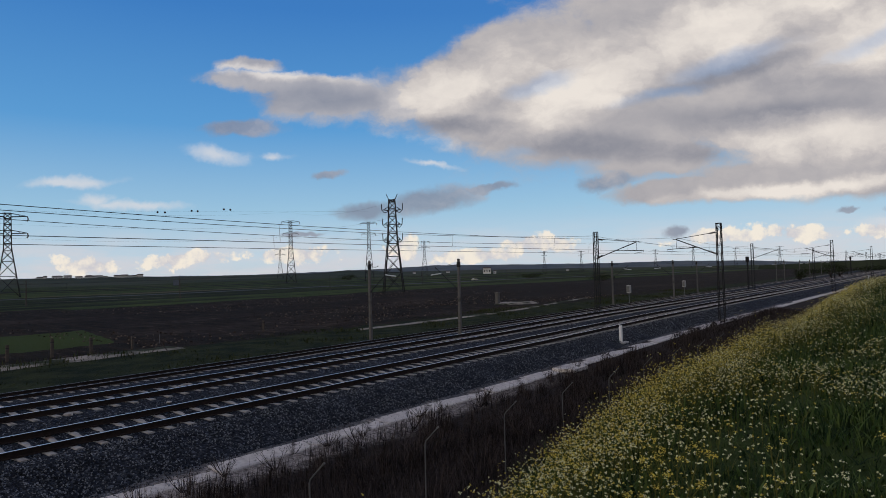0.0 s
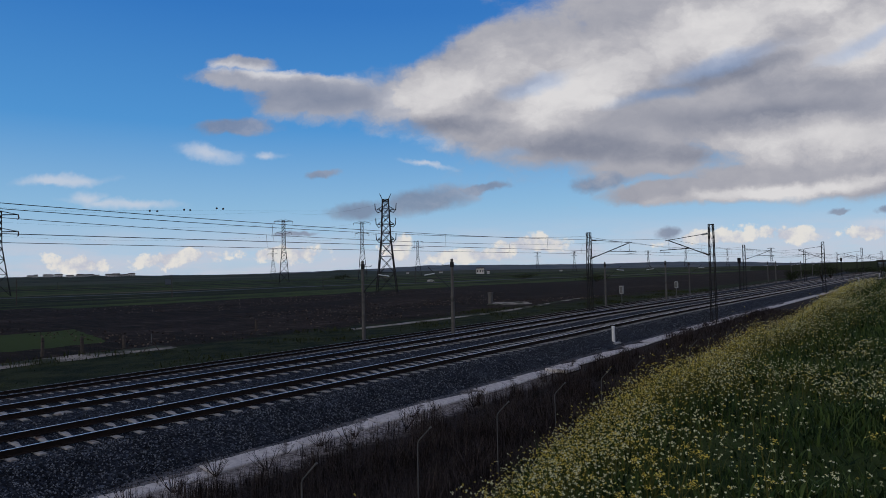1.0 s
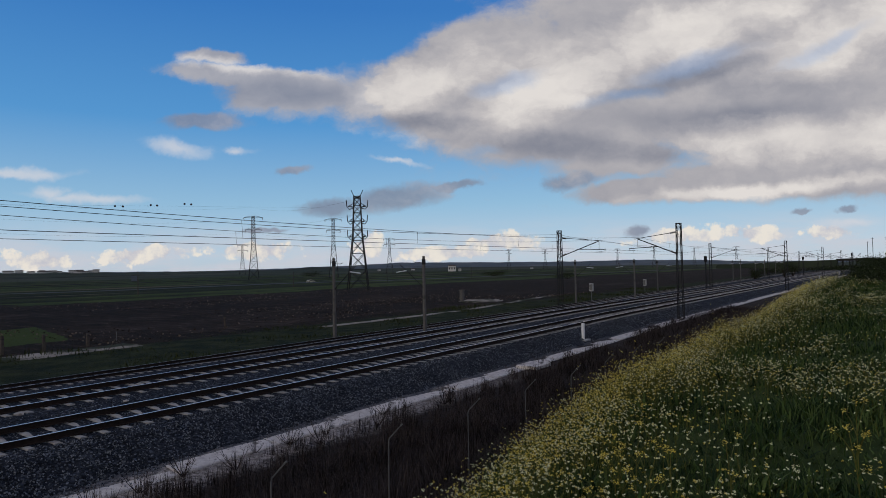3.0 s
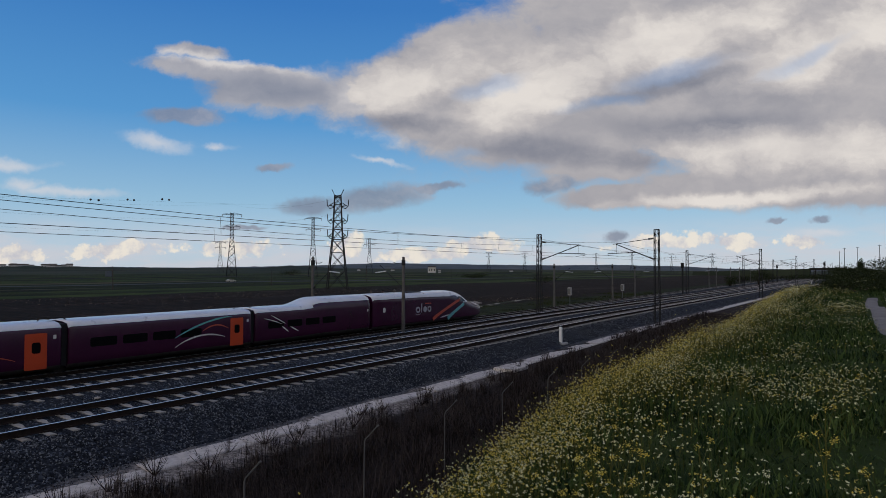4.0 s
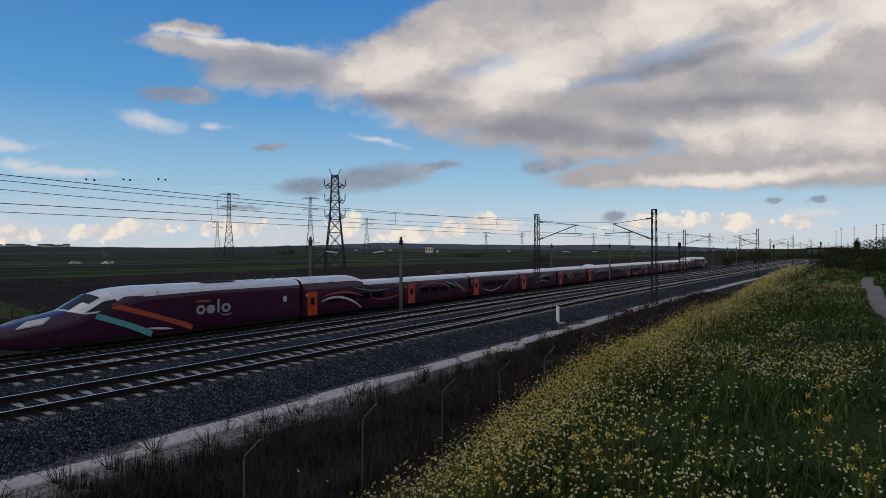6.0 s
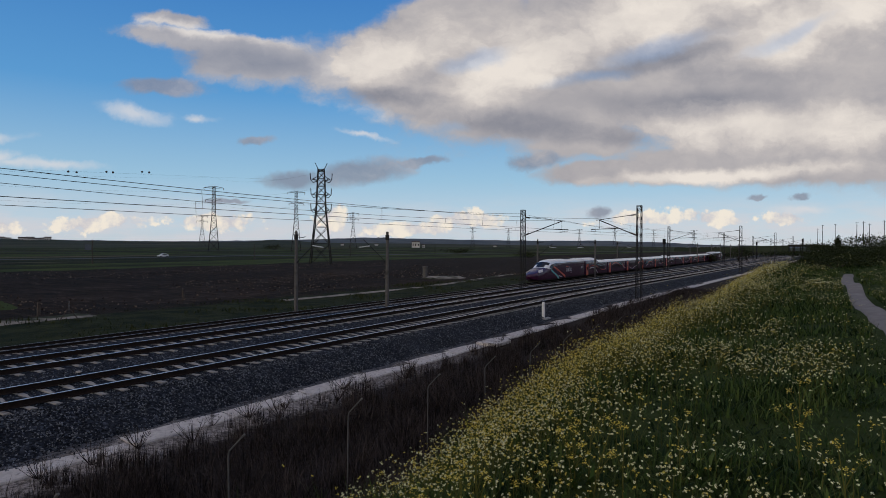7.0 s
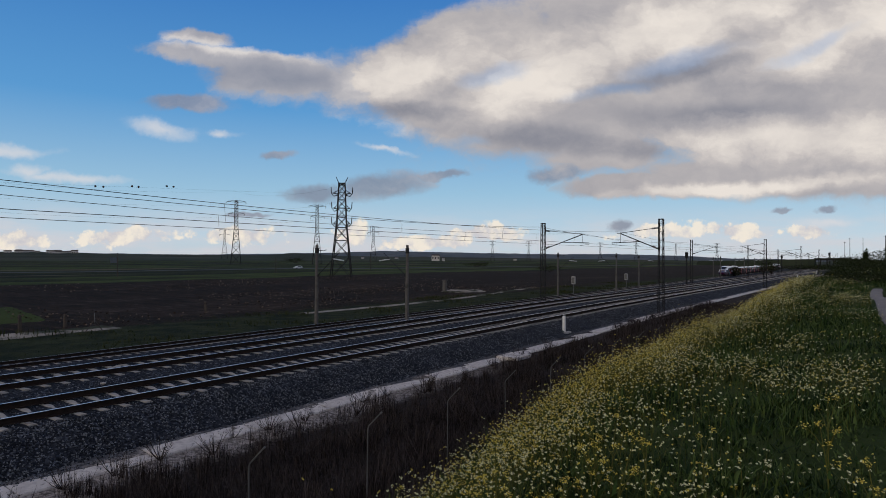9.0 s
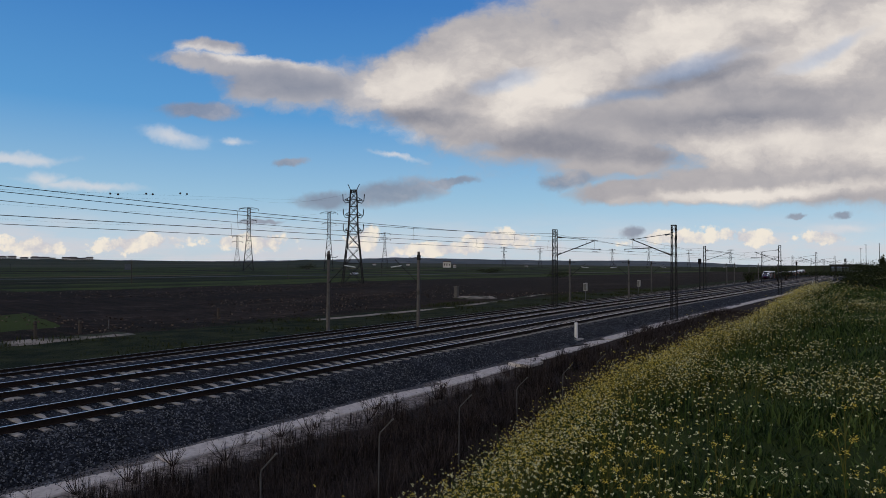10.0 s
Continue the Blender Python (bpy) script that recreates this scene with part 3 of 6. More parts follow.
ridge("backdrop_far_hill", 2700, [(-40, 1), (4, 0.5), (10, 1.5), (13, 5.0), (19, 7.4), (24, 6.8), (29, 7.6), (34, 9.0), (39.5, 10.4), (43, 7.5), (48, 5.2), (56, 2.5), (66, 4.5), (72, 5), (95, 4)], M["hill"], "low scrub hills along the horizon, distance haze painted into their blue-grey")
ridge("backdrop_dark_ridge", 1300, [(-60, -2), (3, -2), (8, -3.4), (12, -4), (20, -4), (30, -3.6), (38, -2.0), (42, 1.0), (44, 3.0), (47, 6.5), (49.5, 2.5), (56, -2.8), (60, 1.0), (64, 4.2), (70, 5), (95, 4)], M["hill_dark"], "dark scrub ridge before the hills")


# ---- railway ----
GAUGE = 1.668
TRACK_NEAR, TRACK_MID, TRACK_FAR = -18.35, -22.95, -39.0
FAR_Z = -1.9
SPLAY = 0.024                      # the lower line runs off to the left by this much


def far_x(y):
    return TRACK_FAR - SPLAY * y


Y0, Y1 = -60, 900
RAIL = [(-0.07, -0.172), (-0.07, -0.16), (-0.012, -0.14), (-0.012, -0.045), (-0.036, -0.03), (-0.036, -0.004), (-0.028, 0), (0.028, 0), (0.036, -0.004), (0.036, -0.03),
        (0.012, -0.045), (0.012, -0.14), (0.07, -0.16), (0.07, -0.172)]
rail_ys = [Y0, 0] + list(range(10, 130, 5)) + [150, 180, 220, 300, 450, Y1]


def rail_mesh(x, z, top, lift):
    v, f = sweep([(x + a, z + b) for a, b in RAIL], rail_ys, lambda a, y, b: (a, y, b + lift(y)))
    me = mesh_from(v, f, [M["rail_side"], top])
    n = len(RAIL)
    for p in me.polygons:
        if p.normal.z > 0.5 and p.center.z > z + lift(p.center.y) - 0.015:
            p.material_index = 1
    return me


SLEEPER = [(-1.3, 0.095, -0.20), (-0.55, 0.09, -0.215), (-0.35, 0.07, -0.25), (0.35, 0.07, -0.25), (0.55, 0.09, -0.215), (1.3, 0.095, -0.20)]


def sleeper_geo():
    verts, faces = [], []
    for x, hw, top in SLEEPER:
        for y, z in ((-hw - 0.03, -0.40), (-hw, top + 0.01), (-hw + 0.03, top + 0.025), (hw - 0.03, top + 0.025), (hw, top + 0.01), (hw + 0.03, -0.40)):
            verts.append((x, y, z))
    n = len(SLEEPER)
    for i in range(n - 1):
        for k in range(5):
            faces.append((i * 6 + k, i * 6 + k + 1, (i + 1) * 6 + k + 1, (i + 1) * 6 + k))
    faces.append((0, 1, 2, 3, 4, 5)[::-1])
    faces.append(tuple((n - 1) * 6 + k for k in range(6)))
    return verts, faces


def clip_geo():
    return merge(*[bar((sx * GAUGE / 2 + dx, -0.06, -0.155), (sx * GAUGE / 2 + dx, 0.06, -0.155), 0.07, 0.04) for sx in (-1, 1) for dx in (-0.1, 0.1)])


SLEEPER_MESH = mesh_from(*sleeper_geo(), M["sleeper"])
CLIP_MESH = mesh_from(*clip_geo(), M["rail_side"])


def track(name, x, z, gauge, top, label, first, count, spread=0.6, lift=rise):
    t = thing(name, label, "railway track", "tracks of the line")
    for s in (-1, 1):
        part("rail", rail_mesh(x + s * (gauge / 2 + 0.036), z, top, lift), None, t, "steel rail with a bright worn head")
    rnd = random.Random(len(name))
    for i in range(count):
        y = first + i * spread
        sl = new("sleeper", SLEEPER_MESH)
        sl.parent = t
        sl.matrix_basis = Matrix.Translation((x + rnd.uniform(-0.015, 0.015), y + rnd.uniform(-0.015, 0.015), z + lift(y))) @ Matrix.Rotation(rnd.uniform(-0.006, 0.006), 4, "Z")
    more = []
    v, f = sleeper_geo()
    y = first + count * spread
    while y < 420:
        more.append(([(a + x, b + y, c + z + lift(y)) for a, b, c in v], f))
        y += spread
    y = first - spread
    while y > -30:
        more.append(([(a + x, b + y, c + z + lift(y)) for a, b, c in v], f))
        y -= spread
    part("distant_sleepers", merge(*more), M["sleeper"], t, "concrete sleepers fading into the distance")["kind"] = "stuff"
    cl = []
    v, f = clip_geo()
    for i in range(-10, 130):
        yy = first + i * spread
        cl.append(([(a + x, b + yy, c + z + lift(yy)) for a, b, c in v], f))
    part("rail_fastening", merge(*cl), M["rail_side"], t, "rusty rail clips")["kind"] = "stuff"
    return t


track("near_railway_track", TRACK_NEAR, 0.0, GAUGE, M["rail_top"], "broad gauge track with concrete sleepers on dark ballast", 8.0, 280)
track("middle_railway_track", TRACK_MID, 0.0, GAUGE, M["rail_top"], "second broad gauge track with concrete sleepers on ballast", 8.0, 280)
far_track = track("far_railway_track", 0.0, 0.0, 1.435, M["dull_top"], "lower track beyond the others, with rusty rails", 10.0, 150, 0.6, lambda y: 0.0)
far_track.matrix_basis = pose(TRACK_FAR, 0, FAR_Z, 0, 0, math.degrees(math.atan(SPLAY)))

# ballast beds
BED = [(-26.2, -0.95), (-24.75, -0.24), (-24.35, -0.215), (-23.95, -0.205), (-22.95, -0.26), (-21.95, -0.205), (-21.4, -0.23), (-20.6, -0.33), (-19.9, -0.23),
       (-19.35, -0.205), (-18.35, -0.26), (-17.35, -0.205), (-16.95, -0.215), (-16.45, -0.26), (-15.05, -0.9), (-15.05, -1.4), (-26.2, -1.4)]
FAR_BED = [(-42.6, -2.85), (-41.4, -2.13), (-40.2, -2.1), (-39.3, -2.16), (-38.4, -2.1), (-37.2, -2.13), (-36.0, -2.8), (-36.0, -3.2), (-42.6, -3.2)]


def bed_place(x, y, z):
    k = 0.03 * noise.noise((x * 1.7, y * 0.9, 2.0)) + 0.02 * noise.noise((x * 5, y * 3, 2.0))
    return (x + (0.12 * noise.noise((y * 0.8, 1.5, x)) if z < -0.6 else 0), y, z + k + (rise(y) if x > -30 else 0.0))


def bed_profile(pts, step):
    out = []
    for (x0, z0), (x1, z1) in zip(pts[:-2], pts[1:-1]):
        n = max(1, round(abs(x1 - x0) / step))
        out += [(x0 + (x1 - x0) * i / n, z0 + (z1 - z0) * i / n) for i in range(n)]
    return out + pts[-2:]


bed_ys = axis([(-60, 4), (0, 0.35), (70, 2), (200, 20), (900, 1)])
tagged(part("ballast_bed", sweep(bed_profile(BED, 0.3), bed_ys, bed_place), M["ballast"], smooth=True), "dark blue-grey crushed stone ballast under two tracks", "ballast", kind="structure")
tagged(part("lower_ballast_bed", sweep(FAR_BED, bed_ys[::2], lambda x, y, z: bed_place(x + far_x(y) + 39.3, y, z)), M["ballast"], smooth=True), "brownish ballast under the lower track", "ballast", kind="structure")


def bed_height(x):
    return lerp_table(BED[:-2], x)


def stones():
    """Loose ballast stones on the near shoulder and between the tracks."""
    rnd = random.Random(4)
    verts, faces = [], []
    for _ in range(44000):
        y = 4 + 62 * rnd.random() ** 1.5
        x = rnd.uniform(-17.0, -15.0) if rnd.random() < 0.62 else rnd.uniform(-21.6, -17.0)
        if rnd.random() < 0.035:
            x = -15.12 + abs(rnd.gauss(0, 0.16)) * (1 + noise.noise((y * 0.7, 3.0, 1.0)))
        r = rnd.uniform(0.014, 0.032)
        z = (bed_height(x) if x < -15.1 else max(bed_height(x), -0.87 - 0.09 * (x + 15.06))) + r * 0.35 + rise(y)
        if -19.6 < x < -17.05 and abs(((y - 8.0) / 0.6 + 0.5) % 1 - 0.5) < 0.3:
            continue
        q = Euler((rnd.uniform(0, 6), rnd.uniform(0, 6), rnd.uniform(0, 6))).to_matrix()
        k = len(verts)
        for p in ((1, 0.2, 0.1), (-0.9, 0.3, -0.2), (0.1, 1, 0.1), (-0.2, -1, 0.2), (0.2, 0.1, 0.8), (-0.1, 0, -0.8)):
            v = q @ Vector(p) * r
            verts.append((x + v.x, y + v.y, z + v.z))
        faces += [(k + a, k + b, k + c) for a, b, c in ((0, 2, 4), (2, 1, 4), (1, 3, 4), (3, 0, 4), (2, 0, 5), (1, 2, 5), (3, 1, 5), (0, 3, 5))]
    return verts, faces


tagged(part("ballast_stones", stones(), M["stone"]), "loose dark grey crushed stones with paler chips", "ballast", kind="stuff")


# concrete drain kerb at the foot of the ballast, in cast lengths
def kerbs():
    k = thing("drain_kerb", "pale worn concrete drain strip along the ballast", "kerb", kind="structure")
    rnd = random.Random(9)
    prof = [(-0.42, -0.25), (-0.42, 0.0), (-0.38, 0.03), (0.16, -0.02), (0.20, -0.045), (0.20, -0.01), (0.30, -0.015), (0.33, -0.05), (0.33, -0.25)]
    me = mesh_from(*sweep(prof, [0, 2.97]), M["kerb"])
    y = -12.0
    while y < 260:
        ob = new("kerb_length", me)
        ob.parent = k
        ob.matrix_basis = pose(-14.68 + rnd.uniform(-0.02, 0.02), y, -0.90 + rise(y + 1.5) * 1.25 + rnd.uniform(-0.015, 0.015), rnd.uniform(-0.2, 0.2), rnd.uniform(-1, 1), rnd.uniform(-0.3, 0.3))
        y += 3.0
    return k


kerbs()
tagged(part("drain_cover", rounded_box(1.1, 1.5, 0.16, 0.02, (-14.3, 27.3, -0.70)), M["kerb"]), "pale concrete cover slab over the drain", "slab")


# ---- overhead line ----
def lattice_mast(name, label, at, arm, reach=3.45, far_arm=4.2):
    """Square lattice mast with a cantilever along local x."""
    t = thing(name, label, "catenary mast", "lattice masts beside the broad gauge tracks", at=at)
    H, w0, w1 = 8.35, 0.22, 0.17
    for sx in (-1, 1):
        for sy in (-1, 1):
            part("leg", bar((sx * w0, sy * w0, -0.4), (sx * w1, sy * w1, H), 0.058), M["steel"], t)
    n = 12
    for side in range(4):
        geo = []
        for i in range(n):
            z0, z1 = H * i / n, H * (i + 1) / n
            a, b = w0 + (w1 - w0) * i / n, w0 + (w1 - w0) * (i + 1) / n
            f = 1 if i % 2 else -1
            c = {0: ((f * a, a, z0), (-f * b, b, z1)), 1: ((f * a, -a, z0), (-f * b, -b, z1)), 2: ((a, f * a, z0), (b, -f * b, z1)), 3: ((-a, f * a, z0), (-b, -f * b, z1))}[side]
            geo.append(bar(*c, 0.032, 0.02))
        geo.append(bar(*{0: ((-w1, w1, H), (w1, w1, H)), 1: ((-w1, -w1, H), (w1, -w1, H)), 2: ((w1, -w1, H), (w1, w1, H)), 3: ((-w1, -w1, H), (-w1, w1, H))}[side], 0.07))
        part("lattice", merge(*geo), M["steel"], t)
    part("footing", rounded_box(0.95, 0.95, 0.7, 0.04, (0, 0, -0.3)), M["concrete"], t, "concrete footing")
    part("tie_rod", tube([(0.2, 0, 7.65), (reach + 0.3, 0, 7.2)], 0.028), M["steel"], t)
    part("strut", tube([(0.2, 0, 5.85), (reach, 0, 7.2)], 0.045), M["steel"], t)
    part("registration_tube", tube([(reach * 0.5, 0, 6.48), (far_arm, 0, 6.40)], 0.035), M["steel"], t)
    part("steady_arm", tube([(far_arm, 0, 6.40), (far_arm, 0, 6.25), (far_arm - 0.9, 0, 6.16)], 0.02), M["steel"], t)
    for a, b in (((0.3, 0, 7.63), (0.75, 0, 7.57)), ((0.3, 0, 5.9), (0.7, 0, 6.08))):
        a, b = Vector(a), Vector(b)
        ins = [tube([a + (b - a) * (i / 6), a + (b - a) * (i / 6 + 0.06)], 0.085, 8) for i in range(6)]
        part("insulator", merge(*ins), M["insulator"], t)
    part("dropper_link", tube([(reach, 0, 7.2), (reach, 0, 6.45)], 0.015, 4), M["steel"], t)
    return t


MAST_B = lattice_mast("lattice_mast", "dark steel lattice mast with a cantilever over the near track", pose(-14.75, 54.4, -1.0, 0, 0, 180), 1)
MAST_A = lattice_mast("lattice_mast", "dark steel lattice mast with a cantilever over the second track", pose(-27.0, 57.6, -0.9), 1, 4.05, 4.7)
for k in (-2, -1, 1, 2, 3, 4, 5):
    copy_thing(MAST_B, pose(-14.75, 54.4 + 61.5 * k, -1.0, 0, 0, 180))
    copy_thing(MAST_A, pose(-27.0, 57.6 + 61.5 * k, -0.9))


def span(x0, y0, z0, x1, y1, z1, sag, n=14):
    return [(x0 + (x1 - x0) * i / n, y0 + (y1 - y0) * i / n, z0 + (z1 - z0) * i / n - sag * 4 * (i / n) * (1 - i / n)) for i in range(n + 1)]


def catenary(label, x, ybase, step, z_mess, z_cont, sag, k0, k1, r=0.0095, drop=(0.16, 0.34, 0.5, 0.66, 0.84)):
    t = thing("overhead_line", label, "overhead line", "wires of the railway")
    mess, cont, drops = [], [], []
    for k in range(k0, k1):
        ya, yb = ybase + step * k, ybase + step * (k + 1)
        mess.append(tube(span(x, ya, z_mess, x, yb, z_mess, sag), r, 4))
        zig = 0.18 if k % 2 else -0.18
        cont.append(tube(span(x + zig, ya, z_cont, x - zig, yb, z_cont, 0.04, 6), r, 4))
        if k < 3:
            for d in drop:
                y = ya + (yb - ya) * d
                drops.append(tube([(x, y, z_mess - sag * 4 * d * (1 - d)), (x + zig * (1 - 2 * d), y, z_cont)], 0.007, 4))
    for a, b in zip(mess, cont):
        part("messenger_wire", a, M["wire"], t)
        part("contact_wire", b, M["wire"], t)
    for d in drops:
        part("dropper", d, M["wire"], t)
    return t


catenary("messenger and contact wire with droppers over the near track", -18.3, 54.4, 61.5, 6.35, 5.2, 0.62, -2, 5)
catenary("messenger and contact wire with droppers over the second track", -22.95, 57.6, 61.5, 6.4, 5.22, 0.72, -2, 5)
for label, x, z, r in (("single feeder cable along the far masts", -27.3, 7.1, 0.013),):
    t = thing("feeder_cable", label, "cable", "wires of the railway")
    for k in range(-2, 5):
        part("cable_span", tube(span(x, 57.6 + 61.5 * k, z, x, 57.6 + 61.5 * (k + 1), z, 0.65), r, 4), M["wire"], t)


def concrete_post(at, label, arm=1, plain=False):
    """Tapered concrete post of the lower line, with a light cantilever along local x."""
    t = thing("concrete_post", label, "catenary post", "concrete posts of the lower line", at=at)
    H = 7.8
    bm = bmesh.new()
    bmesh.ops.create_cube(bm, size=1.0, matrix=Matrix.Translation((0, 0, H / 2 - 0.3)) @ Matrix.Diagonal((0.31, 0.31, H + 0.6, 1)))
    for v in bm.verts:
        if v.co.z > 1:
            v.co.x *= 0.66
            v.co.y *= 0.66
    bmesh.ops.bevel(bm, geom=bm.edges[:], offset=0.03, segments=1, affect="EDGES")
    part("post", bm, M["post_concrete"], t)
    part("cap_band", rounded_box(0.27, 0.27, 0.5, 0.02, (0, 0, H - 0.55)), M["steel"], t, "dark steel clamp band")
    if plain:
        return t
    part("tie_rod", tube([(0, 0, H - 0.55), (0.9, 0, H - 0.6), (1.2, 0, H - 0.5)], 0.03), M["steel"], t)
    part("strut", tube([(0, 0, H - 3.0), (2.9, 0, H - 0.75)], 0.035), M["steel"], t)
    part("registration_tube", tube([(2.1, 0, H - 1.35), (3.4, 0, H - 1.5)], 0.05), M["white_glass"], t, "pale insulator rod")
    part("bracket", bar((0, 0, H - 3.1), (0.35, 0, H - 2.8), 0.09), M["steel"], t)
    return t


concrete_post(pose(-43.7, 43.4, -2.6), "tapered concrete post behind the lower track, with a light cantilever")
POST_D = concrete_post(pose(-36.7, 48.3, -2.6, 0, 0, 180), "tapered concrete post before the lower track, with a light cantilever")
for back, y in ((1, 103.5), (0, 113.8), (1, 153.6), (1, 251), (0, 222.8), (1, 303), (0, 276.6), (0, 340), (1, 370)):
    copy_thing(POST_D, pose(far_x(y) + (-4.2 if back else 2.9), y, -2.75, 0, 0, 0 if back else 180))
low_line = catenary("thin overhead line of the lower track", 0.0, 45.0, 60.0, 4.5, 3.5, 0.6, -2, 5, 0.009, (0.25, 0.5, 0.75))
low_line.matrix_basis = pose(TRACK_FAR, 0, 0, 0, 0, math.degrees(math.atan(SPLAY)))


def km_post(at):
    t = thing("marker_post", "white concrete marker post on a small slab beside the ballast", "marker post", at=at)
    part("post", rounded_box(0.17, 0.17, 1.25, 0.03, (0, 0, 0.42)), M["white_paint"], t)
    part("slab", rounded_box(0.6, 0.9, 0.12, 0.02, (0, 0, 0.02)), M["concrete"], t, "small concrete slab")
    return t


KM = km_post(pose(-15.7, 36.5, -0.53))
for y in (178, 240):
    copy_thing(KM, pose(-15.6, y, -0.6))


def relay_box(at):
    t = thing("trackside_cabinet", "pale grey trackside cabinet on a thin post", "cabinet", "trackside cabinets", at=at)
    part("post", tube([(0, 0, -0.2), (0, 0, 2.2)], 0.06, 8), M["light_steel"], t)
    part("box", rounded_box(0.7, 0.7, 1.5, 0.12, (0, 0, 2.7)), M["concrete"], t)
    part("door", rounded_box(0.5, 0.04, 1.1, 0.015, (0, -0.36, 2.7)), M["light_steel"], t)
    return t


BOX = relay_box(pose(-47.2, 114.1, -2.8))
copy_thing(BOX, pose(-48.0, 147.6, -2.85))


def signal(at):
    t = thing("railway_signal", "dark railway signal mast with a round lamp head", "signal", "signals", at=at)
    part("mast", tube([(0, 0, 0), (0, 0, 7.2)], 0.14, 8), M["steel"], t)
    part("head", rounded_box(0.7, 0.35, 1.3, 0.1, (0, 0, 7.7)), M["rubber"], t)
    part("ladder", merge(*[bar((sx, 0.25, 0), (sx, 0.25, 6.8), 0.04) for sx in (-0.2, 0.2)], *[bar((-0.2, 0.25, 0.4 + i * 0.4), (0.2, 0.25, 0.4 + i * 0.4), 0.03) for i in range(16)]), M["steel"], t)
    return t


SIG = signal(pose(-36.1, 154.5, -2.7))
copy_thing(SIG, pose(-32, 300, -2.4))
copy_thing(SIG, pose(-16.5, 330, -1.0))


# ---- the train ----
POWER, COACH, END_COACH, COACHES = 21.3, 13.6, 14.0, 12
TRAIN_LENGTH = 2 * POWER + (COACHES - 2) * COACH + 2 * END_COACH


def half_section(hw, zb, zt, flat):
    """Right half of a body section, from the sill to the crown; flat: how much of the height is upright."""
    h = zt - zb
    s = zb + h * flat
    r = zt - s
    return [(hw * 0.86, zb), (hw * 0.97, zb + h * 0.08), (hw, zb + h * 0.2), (hw, zb + h * 0.45), (hw, s), (hw * 0.985, s + r * 0.28), (hw * 0.93, s + r * 0.55),
            (hw * 0.8, s + r * 0.78), (hw * 0.55, s + r * 0.92), (hw * 0.25, s + r * 0.985), (0, zt)]


def body_mesh(sections, paint, cut=1):
    """sections: (y, half width, sill, crown, flat); paint(center, normal) gives 0 side or 1 roof."""
    verts, faces = [], []
    for y, hw, zb, zt, flat in sections:
        right = half_section(hw, zb, zt, flat)
        right = [(a[0] + (b[0] - a[0]) * i / cut, a[1] + (b[1] - a[1]) * i / cut) for a, b in zip(right, right[1:]) for i in range(cut)] + [right[-1]]
        ring = right + [(-x, z) for x, z in right[-2::-1]]
        verts += [(x, y, z) for x, z in ring]
    n = len(ring)
    for i in range(len(sections) - 1):
        for k in range(n):
            k2 = (k + 1) % n
            faces.append((i * n + k2, i * n + k, (i + 1) * n + k, (i + 1) * n + k2))
    faces.append(tuple(range(n)))
    faces.append(tuple((len(sections) - 1) * n + k for k in range(n - 1, -1, -1)))
    me = mesh_from(verts, faces, [M["purple"], M["pale_roof"], M["under"]])
    bm = bmesh.new()
    bm.from_mesh(me)
    bmesh.ops.recalc_face_normals(bm, faces=bm.faces)
    for f in bm.faces:
        f.material_index = paint(f.calc_center_median(), f.normal)
        f.smooth = len(f.verts) == 4
    bm.to_mesh(me)
    bm.free()
    return me


def side_strip(points, width, x, taper=True):
    """A painted ribbon on a flank at x: points of (y, z)."""
    verts, faces = [], []
    n = len(points)
    for i, (y, z) in enumerate(points):
        y0, z0 = points[max(0, i - 1)]
        y1, z1 = points[min(n - 1, i + 1)]
        d = math.hypot(y1 - y0, z1 - z0) or 1
        ny, nz = -(z1 - z0) / d, (y1 - y0) / d
        w = width / 2 * (min(1.0, 0.25 + 3 * min(i, n - 1 - i) / n) if taper else 1)
        for s in (-1, 1):
            verts.append((x, y + ny * w * s, z + nz * w * s))
    for i in range(n - 1):
        faces.append((2 * i, 2 * i + 1, 2 * i + 3, 2 * i + 2))
    k = len(verts)
    verts += [(vx - 0.012 * (1 if x > 0 else -1), vy, vz) for vx, vy, vz in verts]
    faces += [tuple(j + k for j in f[::-1]) for f in faces[:n - 1]]
    return verts, faces


def arc(y0, z0, y1, z1, rise, n=18):
    return [(y0 + (y1 - y0) * i / n, z0 + (z1 - z0) * i / n + rise * 4 * (i / n) * (1 - i / n)) for i in range(n + 1)]


def rounded_panel(y0, y1, z0, z1, x, thick, r=0.12):
    """An upright panel with round corners, on a flank at x."""
    pts = []
    for cy, cz, a0 in ((y1 - r, z1 - r, 0), (y0 + r, z1 - r, 90), (y0 + r, z0 + r, 180), (y1 - r, z0 + r, 270)):
        for k in range(4):
            a = radians(a0 + 30 * k)
            pts.append((cy + r * math.cos(a), cz + r * math.sin(a)))
    n = len(pts)
    verts = [(x, y, z) for y, z in pts] + [(x - thick, y, z) for y, z in pts]
    faces = [tuple(range(n)), tuple(range(2 * n - 1, n - 1, -1))] + [(k, n + k, n + (k + 1) % n, (k + 1) % n) for k in range(n)]
    return verts, faces


